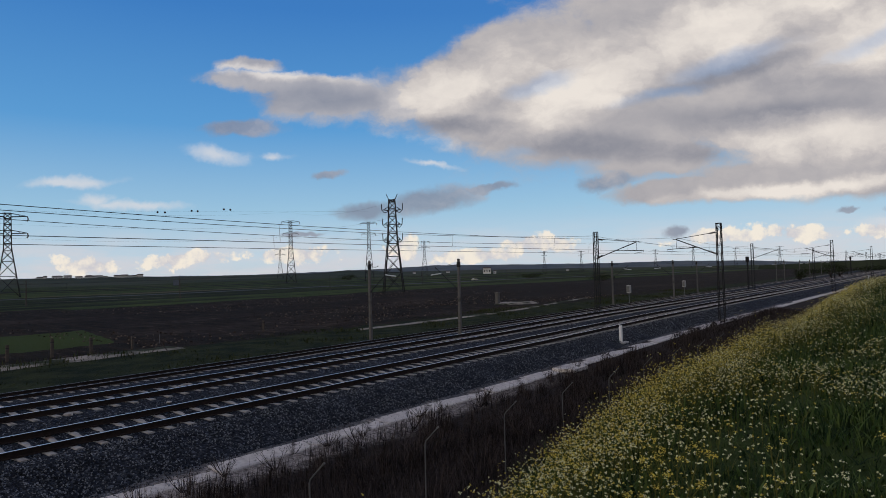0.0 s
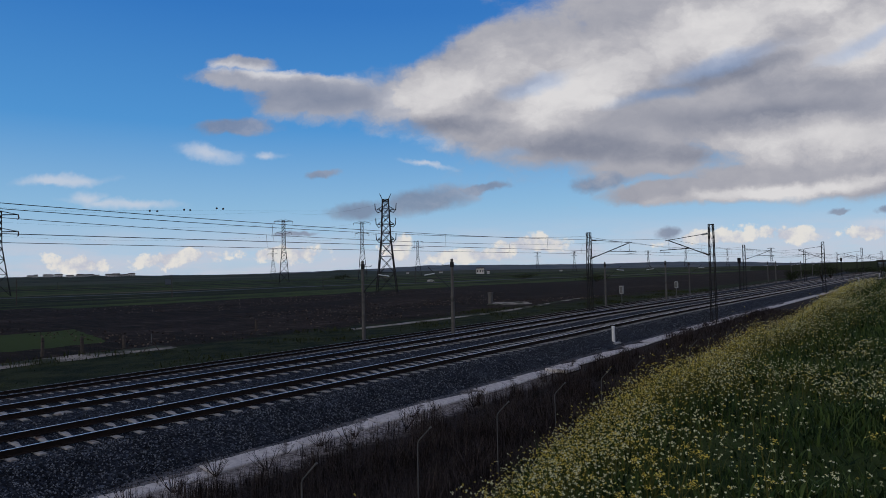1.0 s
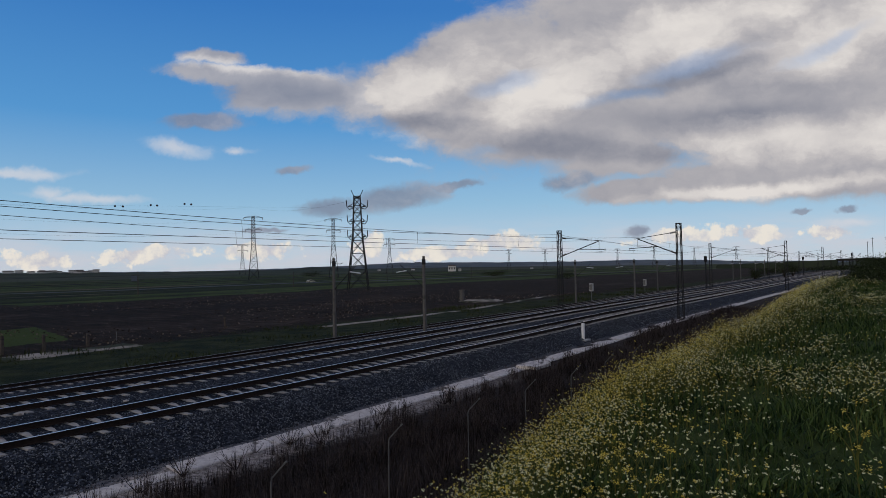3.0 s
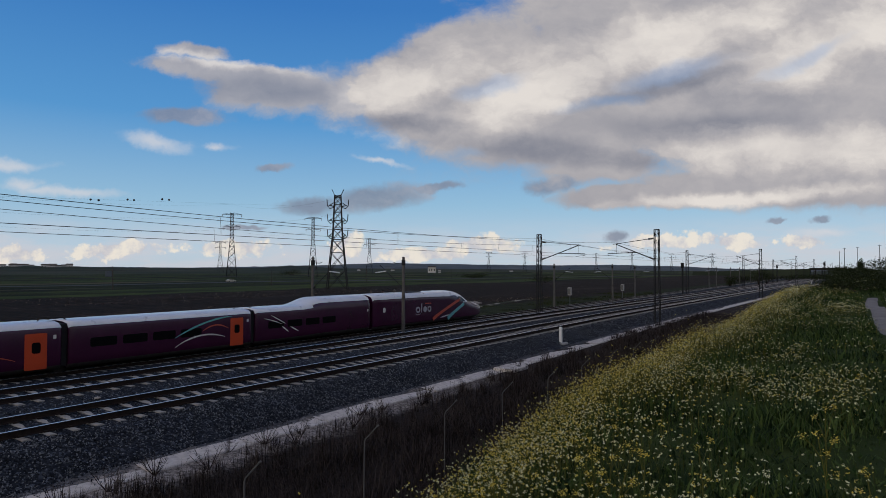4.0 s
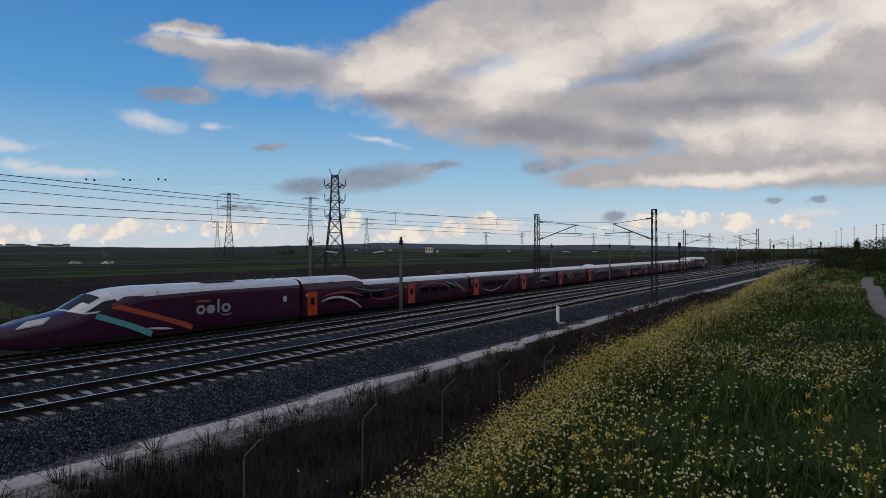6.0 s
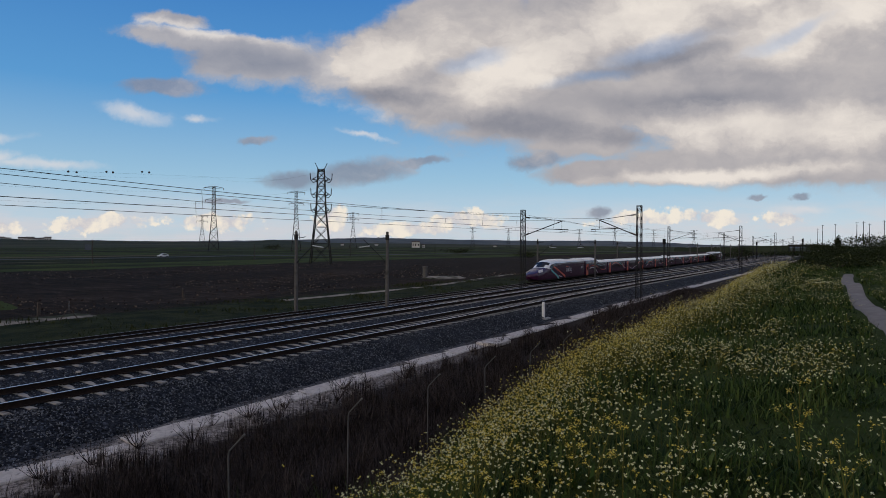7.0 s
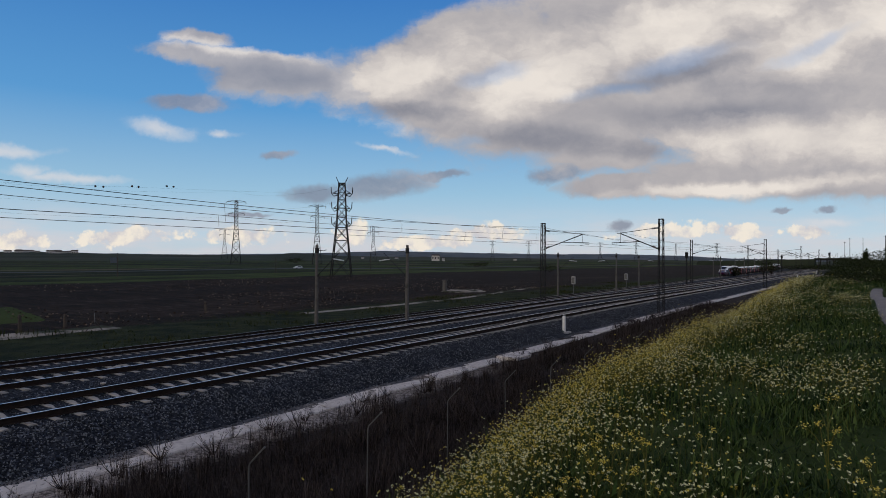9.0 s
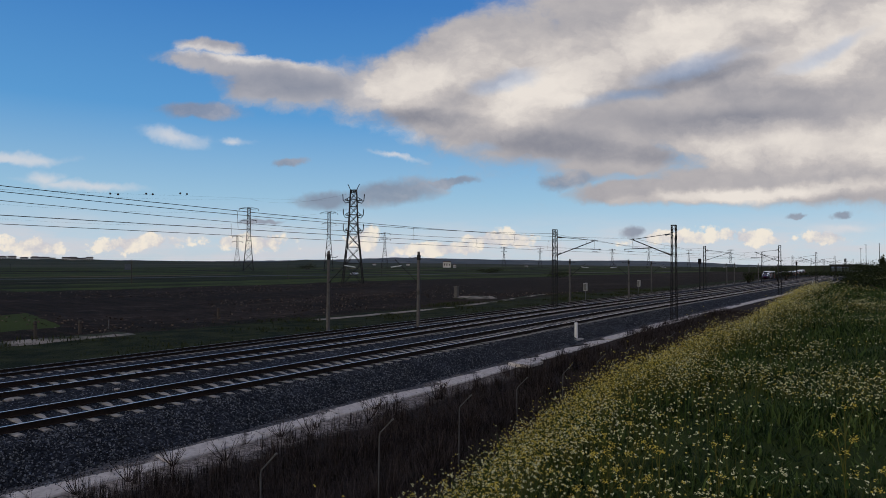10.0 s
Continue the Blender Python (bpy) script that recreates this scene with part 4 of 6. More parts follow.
def coach(train, y, front_half, look_no, hump=""):
    """One coach, its low end at y. hump: 'low' or 'high' end rises to meet the power car."""
    L = END_COACH if hump else COACH
    hw, zb, zt = 1.47, 0.28, 3.34
    ys_ = [0.18, 0.3, 0.6, 3.2, 4.6, 6.0, 7.5, 9, 10.5, L - 0.6, L - 0.3, L - 0.18]
    if hump:
        ys_ = sorted(set(round(v, 2) for v in ys_ + ([6.4, 6.9, 7.3, 7.9, 8.3, 8.7, 9.4] if hump == "low" else [L - v for v in (6.4, 6.9, 7.3, 7.7, 8.1, 8.5, 8.9, 9.4)])))

    def crown(yy):
        if hump == "low":
            k = 1 - max(0, min(1, (yy - 6.6) / 2.4))
        elif hump == "high":
            k = 1 - max(0, min(1, (L - yy - 6.6) / 2.4))
        else:
            k = 0
        return zt + 0.66 * k * k * (3 - 2 * k)

    secs = []
    for yy in ys_:
        e = 0.93 if yy < 0.25 or yy > L - 0.25 else 1.0
        c = crown(yy)
        secs.append((yy, hw * e, zb, c - (1 - e) * 1.2, 0.80 * (zt - zb) / (c - zb)))
    me = body_mesh(secs, lambda c, n: 1 if (n.z > 0.3 and c.z > 2.6) else (2 if c.z < 0.5 else 0))
    body = part("coach", me, None, train, "purple low coach with a pale roof, orange door and painted ribbons")
    body.matrix_basis = Matrix.Translation((0, y, 0))
    side = hw + 0.006
    for s in (1, -1):
        dy = L - 2.15 if front_half else (0.62 if hump else 1.05)
        x = side * s
        t = 0.03 * s
        if hump != "high":
            door = part("door", rounded_panel(dy, dy + 1.15, 0.42, 2.62, x, t, 0.06), M["orange"], body, "bright orange entrance door")
            part("door_window", rounded_panel(dy + 0.36, dy + 0.82, 1.35, 2.05, x + 0.004 * s, t, 0.14), M["black"], door)
        w0 = 2.7 if not front_half else 0.9
        for k in range(4):
            yy = w0 + 0.5 + 2.0 * k
            part("window", rounded_panel(yy, yy + 1.62, 1.42, 2.05, x, t, 0.12), M["black"], body)
        lib = [
            [(arc(1.2, 1.35, 8.6, 1.9, 0.55), 0.10, "ribbon_white"), (arc(0.6, 1.5, 8.2, 2.25, 0.55), 0.14, "ribbon_orange"), (arc(5.4, 1.05, 6.4, 0.95, 0.12), 0.06, "ribbon_white")],
            [(arc(0.4, 2.0, 7.2, 1.55, 0.75), 0.17, "ribbon_orange"), (arc(5.6, 2.55, 8.4, 1.7, 0.12), 0.2, "ribbon_teal"), (arc(7.6, 2.5, 10.2, 0.9, 0.05), 0.08, "ribbon_white"), (arc(8.2, 2.4, 11.4, 1.0, -0.2), 0.1, "ribbon_orange")],
            [(arc(0.5, 1.3, 6.0, 1.35, -0.55), 0.09, "ribbon_white"), (arc(6.6, 0.95, 8.6, 1.9, 0.1), 0.07, "ribbon_white"), (arc(7.4, 1.6, 11.6, 2.35, 0.3), 0.14, "ribbon_orange")],
            [(arc(1.8, 1.5, 9.2, 2.5, 0.25), 0.16, "ribbon_teal"), (arc(3.8, 1.45, 9.6, 1.8, 0.55), 0.18, "ribbon_orange"), (arc(2.6, 0.95, 7.4, 1.2, 0.4), 0.08, "ribbon_white")],
            [(arc(2.0, 2.35, 4.6, 0.75, 0.05), 0.07, "ribbon_white"), (arc(3.0, 2.5, 5.6, 1.0, 0.05), 0.09, "ribbon_white"), (arc(1.2, 2.4, 3.6, 0.8, 0.05), 0.08, "ribbon_orange"), (arc(6.0, 1.1, 10.6, 1.0, 0.5), 0.1, "ribbon_orange")],
            [(arc(6.6, 1.45, 11.2, 2.8, 0.3), 0.14, "ribbon_teal"), (arc(8.7, 1.75, 10.9, 1.8, 0.4), 0.1, "ribbon_orange"), (arc(6.6, 0.75, 10.6, 1.15, 0.5), 0.12, "ribbon_white")],
            [(arc(0.6, 2.35, 2.4, 1.75, 0.05), 0.08, "ribbon_white"), (arc(1.3, 2.6, 2.8, 1.75, 0.0), 0.08, "ribbon_white"), (arc(2.4, 1.55, 3.1, 1.0, 0.0), 0.1, "ribbon_white"), (arc(3.3, 1.45, 4.2, 0.95, 0.0), 0.1, "ribbon_white")],
            [(arc(-0.2, 1.55, 5.2, 0.55, 0.75), 0.22, "ribbon_white"), (arc(0.0, 2.0, 5.6, 1.65, 0.5), 0.15, "ribbon_orange"), (arc(6.6, 1.5, 10.8, 1.5, -0.3), 0.13, "ribbon_orange"), (arc(4.0, 2.8, 9.4, 2.3, -0.3), 0.1, "ribbon_teal")],
        ][{0: 7, 10: 5, 11: 6}.get(look_no, look_no % 5)]
        shift = 2.4 if not front_half else 0.4
        for pts, w, c in lib:
            part("ribbon", side_strip([(a + shift, b) for a, b in pts], w, x + 0.009 * s), M[c], body)
        part("end_marking", side_strip([(0.55 if not front_half else L - 0.6, 2.2), (0.55 if not front_half else L - 0.6, 2.45)], 0.16, x + 0.009 * s, False), M["ribbon_white"], body)
    part("gangway", rounded_box(2.5, 0.5, 2.75, 0.1, (0, 0, 1.75)), M["rubber"], body, "black rubber gangway bellows")
    if hump != "low":
        for x in (-0.5, 0.5):
            part("cable_hoop", tube([(x, -1.1, zt - 0.05), (x, -0.95, zt + 0.13), (x, 0.3, zt + 0.13), (x, 0.5, zt - 0.05)], 0.04), M["under"], body)
    for s in (-1, 1):
        part("wheel", tube([(s * 0.66, 0.0, 0.44), (s * 0.80, 0.0, 0.44)], 0.44, 20), M["under"], body, "steel wheel under the coach joint")
    if look_no == 5:
        bm = bmesh.new()
        bmesh.ops.create_uvsphere(bm, u_segments=20, v_segments=10, radius=1.0, matrix=Matrix.Translation((0, 5.2, zt - 0.05)) @ Matrix.Diagonal((0.9, 1.9, 0.34, 1)))
        part("roof_pod", bm, M["pale_roof"], body, "rounded pale equipment pod on the roof", True)
    return body


def power_car(train, flip):
    def nose(y):
        return y if y > 3.1 else y - (3.1 - y) * 0.42

    secs = [(0.0, 0.16, 1.0, 1.2, 0.4), (0.12, 0.5, 0.82, 1.42, 0.4), (0.4, 0.82, 0.62, 1.6, 0.42), (0.9, 1.08, 0.45, 1.84, 0.45), (1.6, 1.25, 0.35, 2.1, 0.5), (2.4, 1.36, 0.3, 2.36, 0.55),
            (3.1, 1.41, 0.28, 2.62, 0.58), (3.8, 1.44, 0.28, 3.1, 0.55), (4.6, 1.46, 0.28, 3.55, 0.55), (5.5, 1.47, 0.28, 3.84, 0.58), (6.5, 1.47, 0.28, 3.96, 0.66), (7.5, 1.47, 0.28, 4.0, 0.72),
            (12, 1.47, 0.28, 4.0, 0.76), (17, 1.47, 0.28, 4.0, 0.76), (20.9, 1.47, 0.28, 4.0, 0.76), (21.1, 1.40, 0.3, 3.92, 0.74)]

    def paint(c, n):
        if c.z < 0.5:
            return 2
        if c.y < 7.4:
            edge = 2.3 + max(0.0, 3.6 - c.y) * 0.35
            return 1 if (c.y < 4.2 + (c.z - 2.2) * 1.7 and c.z > edge) or (c.y > 5.6 and c.z > 3.32) else 0
        return 1 if n.z > 0.25 and c.z > 3.0 else 0

    dense = []
    for a, b in zip(secs, secs[1:]):
        n = max(1, round((b[0] - a[0]) / 0.05)) if a[0] < 7 else 1
        dense += [tuple(p + (q - p) * i / n for p, q in zip(a, b)) for i in range(n)]
    secs = [(nose(s[0]), *s[1:]) for s in dense + [secs[-1]]]
    body = part("power_car", body_mesh(secs, paint, 14), None, train, "purple power car with a long duck-bill nose and pale cab")
    body.matrix_basis = pose(0, TRAIN_LENGTH, 0, 0, 0, 180) if flip else pose(0, 0, 0)
    # windscreen: a curved black pane over the cab slope
    wv, wf = [], []
    rows_ = [(3.05, 2.60), (3.5, 2.90), (4.0, 3.24), (4.5, 3.53)]
    for yy, zz in rows_:
        for k in range(9):
            u = -1 + 2 * k / 8
            wv.append((u * 1.14, yy + 0.2 * u * u, zz + 0.06 - 0.24 * u * u))
    for i in range(3):
        for k in range(8):
            wf.append((i * 9 + k, i * 9 + k + 1, (i + 1) * 9 + k + 1, (i + 1) * 9 + k))
    part("windscreen", (wv, wf), M["cab_glass"], body, "dark windscreen", True)
    for s in (1, -1):
        x = s * 1.482
        v = [(s * 1.39, 3.75, 2.42), (s * 1.46, 4.9, 2.46), (s * 1.47, 5.7, 2.8), (s * 1.40, 5.5, 3.2), (s * 1.31, 4.75, 3.05)]
        v = [(a + 0.03 * s, b, c) for a, b, c in v]
        vb = [(a - 0.06 * s, b, c) for a, b, c in v]
        part("cab_side_window", (v + vb, [(0, 1, 2, 3, 4), (9, 8, 7, 6, 5)] + [(i, (i + 1) % 5, 5 + (i + 1) % 5, 5 + i) for i in range(5)]), M["cab_glass"], body, "dark slanted cab side window")
        hv = [(s * 1.10, 1.0, 1.66), (s * 1.26, 1.9, 1.86), (s * 0.98, 2.3, 2.22), (s * 0.72, 1.5, 2.02)]
        hv = [(a, nose(b), c + 0.06) for a, b, c in hv]
        part("headlight", (hv + [(a, b, c - 0.1) for a, b, c in hv], [(0, 1, 2, 3), (7, 6, 5, 4), (0, 4, 5, 1), (1, 5, 6, 2), (2, 6, 7, 3), (3, 7, 4, 0)]), M["ribbon_white"], body, "pale headlight cover")
        part("ribbon", side_strip(arc(4.3, 2.12, 7.9, 0.5, 0.05), 0.40, x, False), M["ribbon_teal"], body, "teal diagonal band")
        part("ribbon", side_strip(arc(5.3, 2.75, 10.9, 0.62, 0.05), 0.36, x + 0.004 * s, False), M["ribbon_orange"], body, "orange-red diagonal band")
        part("ribbon", side_strip(arc(7.6, 0.9, 9.4, 0.7, 0.0), 0.14, x + 0.008 * s), M["ribbon_white"], body)
        # the operator's mark as plain shapes: four round blocks and a curve
        for k, (yy, w, hh) in enumerate(((11.2, 0.75, 0.75), (12.05, 0.7, 0.72), (12.95, 0.17, 1.15), (13.3, 0.8, 0.75))):
            part("mark_block", rounded_panel(yy, yy + w, 1.5, 1.5 + hh, x, 0.02 * s, min(0.36, w * 0.48)), M["mark"], body)
            if k in (0, 3):
                part("mark_inset", rounded_panel(yy + 0.2, yy + w - 0.2, 1.7, 1.3 + hh, x + 0.004 * s, 0.02 * s, 0.17), M["purple"], body)
        part("mark_curve", side_strip(arc(13.2, 1.42, 14.2, 1.42, -0.14), 0.07, x), M["mark"], body)
        part("small_mark", rounded_panel(11.2, 12.4, 2.5, 2.62, x, 0.02 * s, 0.03), M["ribbon_orange"], body)
        part("round_mark", rounded_panel(19.2, 19.6, 1.9, 2.45, x, 0.02 * s, 0.18), M["ribbon_white"], body)
        part("service_door", rounded_panel(17.6, 18.3, 0.9, 2.7, x - 0.004 * s, 0.02 * s, 0.05), M["purple"], body)
    for yy in (3.6, 6.4, 15.6, 18.4):
        for s in (-1, 1):
            part("wheel", tube([(s * 0.66, yy, 0.46), (s * 0.80, yy, 0.46)], 0.46, 20), M["under"], body, "steel driving wheel")
    for yy in (5.0, 17.0):
        part("bogie", rounded_box(2.2, 4.2, 0.5, 0.1, (0, yy, 0.5)), M["under"], body, "dusty dark bogie")
    # pantograph folded in its roof well
    part("roof_well", rounded_box(1.7, 2.6, 0.10, 0.03, (0, 13.6, 3.99)), M["under"], body, "dark equipment well on the roof")
    part("pantograph", merge(tube([(0.4, 16.4, 4.05), (0.05, 18.0, 4.32), (0.05, 16.2, 4.5)], 0.04), tube([(-0.4, 16.4, 4.05), (-0.05, 18.0, 4.32), (-0.05, 16.2, 4.5)], 0.04), tube([(-0.8, 16.2, 4.52), (0.8, 16.2, 4.52)], 0.05)), M["under"], body, "folded dark pantograph")
    for yy in (15.4, 17.4, 19.2):
        part("roof_insulator", tube([(0.3, yy, 3.95), (0.3, yy, 4.3)], 0.09, 8), M["insulator"], body)
    part("coupler_flap", rounded_box(0.5, 0.12, 0.25, 0.05, (0, nose(0.08), 1.1)), M["under"], body)
    part("snow_plough", rounded_box(2.2, 0.9, 0.3, 0.06, (0, 1.5, 0.28)), M["under"], body)
    return body


train = thing("high_speed_train", "purple high speed train with orange doors and pale roof", "train")
power_car(train, False)
for i in range(COACHES):
    coach(train, POWER + i * COACH + (END_COACH - COACH if i else 0), i >= 6, i, "low" if i == 0 else ("high" if i == COACHES - 1 else ""))
power_car(train, True)
for ob in train.children_recursive:          # a low-built train: all above the floor sits lower
    for v in ob.data.vertices:
        if v.co.z > 1.0:
            v.co.z = 1.0 + (v.co.z - 1.0) * 0.86


def small_car(name, label, paint):
    t = thing(name, label, "car", "cars on the far road")
    prof = [(0.0, 0.45, 0.75), (0.15, 0.3, 0.86), (1.0, 0.28, 0.98), (1.55, 0.28, 1.42), (2.2, 0.28, 1.5), (3.2, 0.28, 1.46), (3.9, 0.3, 1.08), (4.2, 0.4, 0.9)]
    verts, faces = [], []
    for y, zb, zt in prof:
        for x, z in ((-0.82, zb), (-0.86, zb + 0.4 * (zt - zb)), (-0.62 if zt > 1.2 else -0.76, zt), (0.62 if zt > 1.2 else 0.76, zt), (0.86, zb + 0.4 * (zt - zb)), (0.82, zb)):
            verts.append((x, y, z))
    for i in range(len(prof) - 1):
        for k in range(6):
            k2 = (k + 1) % 6
            faces.append((i * 6 + k, i * 6 + k2, (i + 1) * 6 + k2, (i + 1) * 6 + k))
    faces += [tuple(range(6)), tuple(len(verts) - 6 + k for k in range(5, -1, -1))]
    part("body", (verts, faces), paint, t)
    for s in (-1, 1):
        part("side_glass", rounded_panel(1.5, 3.3, 0.98, 1.3, s * 0.80, 0.04 * s, 0.1), M["black"], t)
        for y in (0.8, 3.4):
            part("wheel", tube([(s * 0.68, y, 0.31), (s * 0.87, y, 0.31)], 0.31, 14), M["rubber"], t)
    return t


car_a = small_car("hatchback_car", "pale beige hatchback driving along the far road", M["car_dark"])
car_b = small_car("hatchback_car", "white hatchback driving along the far road", M["car_white"])


# ---- the fields and the far things ----
def ribbon_on_land(centre, widths, lift, mat, name, label, category):
    """A strip of track or road draped over the land; centre: (x, y) points."""
    verts, faces = [], []
    n = len(centre)
    m = 6
    for i, (x, y) in enumerate(centre):
        x0, y0 = centre[max(0, i - 1)]
        x1, y1 = centre[min(n - 1, i + 1)]
        d = math.hypot(x1 - x0, y1 - y0)
        px, py = (y1 - y0) / d, -(x1 - x0) / d
        w = widths * (1 + 0.25 * noise.noise((x * 0.15, y * 0.15, 9)))
        for k in range(m + 1):
            u = (k / m - 0.5) * w
            a, b = x + px * u, y + py * u
            verts.append((a, b, land(a, b) + lift - (0.12 if k in (0, m) else 0)))
    for i in range(n - 1):
        for k in range(m):
            q = i * (m + 1) + k
            faces.append((q, q + 1, q + m + 2, q + m + 1))
    return tagged(part(name, (verts, faces), mat, smooth=True), label, category, kind="structure")


ribbon_on_land([(-62.0 + 0.5 * math.sin(y * 0.13) - 0.02 * max(0, y - 30) ** 1.3, y) for y in range(-30, 36, 2)],
               4.0, 0.10, M["dirt"], "dirt_track", "pale dirt track between the verge and the ploughed field", "track")
ribbon_on_land([(-58.3 - 0.0015 * (y - 60) ** 2 + 0.5 * math.sin(y * 0.09), y) for y in range(56, 140, 3)], 1.5, 0.08, M["dirt"], "dirt_track", "faint worn dirt track in the field", "track")
ribbon_on_land([(-236.3 + 0.10 * (y - 150), y) for y in range(-160, 900, 10)], 8.5, 0.12, M["road"], "road", "distant grey country road across the meadows", "road")
ribbon_on_land([(17 / y - 0.35 + 0.06 * math.sin(y * 0.5), y) for y in [k * 0.8 for k in range(5, 50)]], 0.6, 0.05, M["path"], "footpath", "narrow trodden earth path through the flowers", "path")


def field_post(x, y, h, lean, label):
    t = thing("field_post", label, "post", "posts beside the dirt track")
    t.matrix_basis = pose(x, y, land(x, y) - 0.1, lean, lean * 0.6, 0)
    part("stake", bar((0, 0, 0), (0, 0, h), 0.28, 0.24, 0.85), M["wood"], t)
    part("wire_tie", bar((0, 0, h * 0.8), (0, 0, h * 0.83), 0.26), M["steel"], t)


for x, y, h, lean in ((-66.4, 20.4, 1.6, 1), (-66.1, 23.9, 1.85, -1), (-65.4, 27.1, 1.65, 2), (-66.3, 31.5, 1.4, 0), (-70.3, 50.4, 1.5, 3), (-66.0, 17.2, 1.6, -2)):
    field_post(x, y, h, lean, "dark weathered timber post at the edge of the crop")


def stake_frame(x, y):
    """Two crossed stakes with a pale rag on top."""
    t = thing("stake_frame", "small dark frame of crossed stakes with a pale tip", "stakes", at=pose(x, y, land(x, y) - 0.05))
    for s in (-1, 1):
        part("stake", tube([(0.2 * s, 0.75 * s, 0), (0, 0, 1.15)], 0.045, 6, 0.03), M["wood"], t)
    part("upright", tube([(0, 0, 0.9), (0, 0, 1.75)], 0.035, 6), M["light_steel"], t, "pale upright rod")


stake_frame(-59.8, 31.0)


def field_pier(x, y):
    """A lone masonry pier on a low bare mound."""
    t = thing("masonry_pier", "weathered grey masonry pier on a low bare mound", "pier", at=pose(x, y, land(x, y) - 0.1))
    part("shaft", rounded_box(0.75, 0.8, 2.5, 0.12, (0, 0, 1.15)), M["post_concrete"], t)
    part("cap", rounded_box(0.95, 1.0, 0.22, 0.06, (0, 0, 2.45)), M["post_concrete"], t)
    bm = bmesh.new()
    bmesh.ops.create_uvsphere(bm, u_segments=24, v_segments=10, radius=1.0, matrix=Matrix.Translation((2.4, 3.4, 0)) @ Matrix.Diagonal((4.5, 5.5, 0.5, 1)))
    for v in bm.verts:
        v.co.z += 0.2 * noise.noise((v.co.x, v.co.y, 4.0))
    part("mound", bm, M["dirt"], t, "bare pale soil mound", True)


field_pier(-73.3, 109.3)


def clods():
    """Turned lumps of earth and stones on the ploughed field."""
    rnd = random.Random(61)
    verts, faces = [], []
    n = 0
    while n < 3600:
        y = 18 + 150 * rnd.random() ** 1.2
        x = -66 - 86 * rnd.random() ** 1.3
        if rnd.random() > 0.35 + 1.3 * noise.noise((x * 0.05, y * 0.03, 44.0)) or (x > -100 and y < 32):
            continue
        n += 1
        r = rnd.uniform(0.05, 0.15)
        q = Euler((rnd.uniform(0, 6), rnd.uniform(0, 6), rnd.uniform(0, 6))).to_matrix()
        z = land(x, y) + r * 0.3
        k = len(verts)
        for p in ((1.3, 0.2, 0.1), (-1.0, 0.3, -0.2), (0.1, 1.4, 0.1), (-0.2, -1.2, 0.2), (0.2, 0.1, 0.9), (-0.1, 0, -0.8)):
            w = q @ Vector(p) * r
            verts.append((x + w.x, y + w.y, z + w.z))
        faces += [(k + a, k + b, k + c) for a, b, c in ((0, 2, 4), (2, 1, 4), (1, 3, 4), (3, 0, 4), (2, 0, 5), (1, 2, 5), (3, 1, 5), (0, 3, 5))]
    return verts, faces


tagged(part("earth_clods", clods(), M["clod"]), "brown lumps of turned earth with paler stones", "soil", kind="stuff")


def sign_pole(x, y, h, board, label):
    t = thing("field_pole", label, "pole", "poles along the far road")
    t.matrix_basis = pose(x, y, land(x, y) - 0.1)
    part("pole", tube([(0, 0, 0), (0, 0, h)], 0.16, 6, 0.11), M["wood"], t)
    if board:
        part("board", rounded_box(0.1, 1.9, 1.6, 0.03, (0.1, -1.3, h - 2.2)), M["blue"], t, "blue-grey board")


for x, y, h, b in ((-186, 103, 7.2, 1), (-190, 167, 6.0, 0), (-205, 240, 6.5, 0), (-182, 60, 6.5, 0), (-214, 330, 6.5, 0)):
    sign_pole(x, y, h, b, "thin dark pole beside the far road, with a board" if b else "thin dark timber pole beside the far road")


def guard_wire(x0, y0, x1, y1, z, label):
    t = thing("field_wire", label, "wire fence", "wires along the far road")
    n = 30
    part("strand", tube([(x0 + (x1 - x0) * i / n, y0 + (y1 - y0) * i / n, land(x0 + (x1 - x0) * i / n, y0 + (y1 - y0) * i / n) + z) for i in range(n + 1)], 0.055, 4), M["wire"], t)


guard_wire(-188, -60, -205, 240, 3.4, "dark cable along the far road")
guard_wire(-186, -60, -203, 240, 1.7, "second dark cable along the far road")


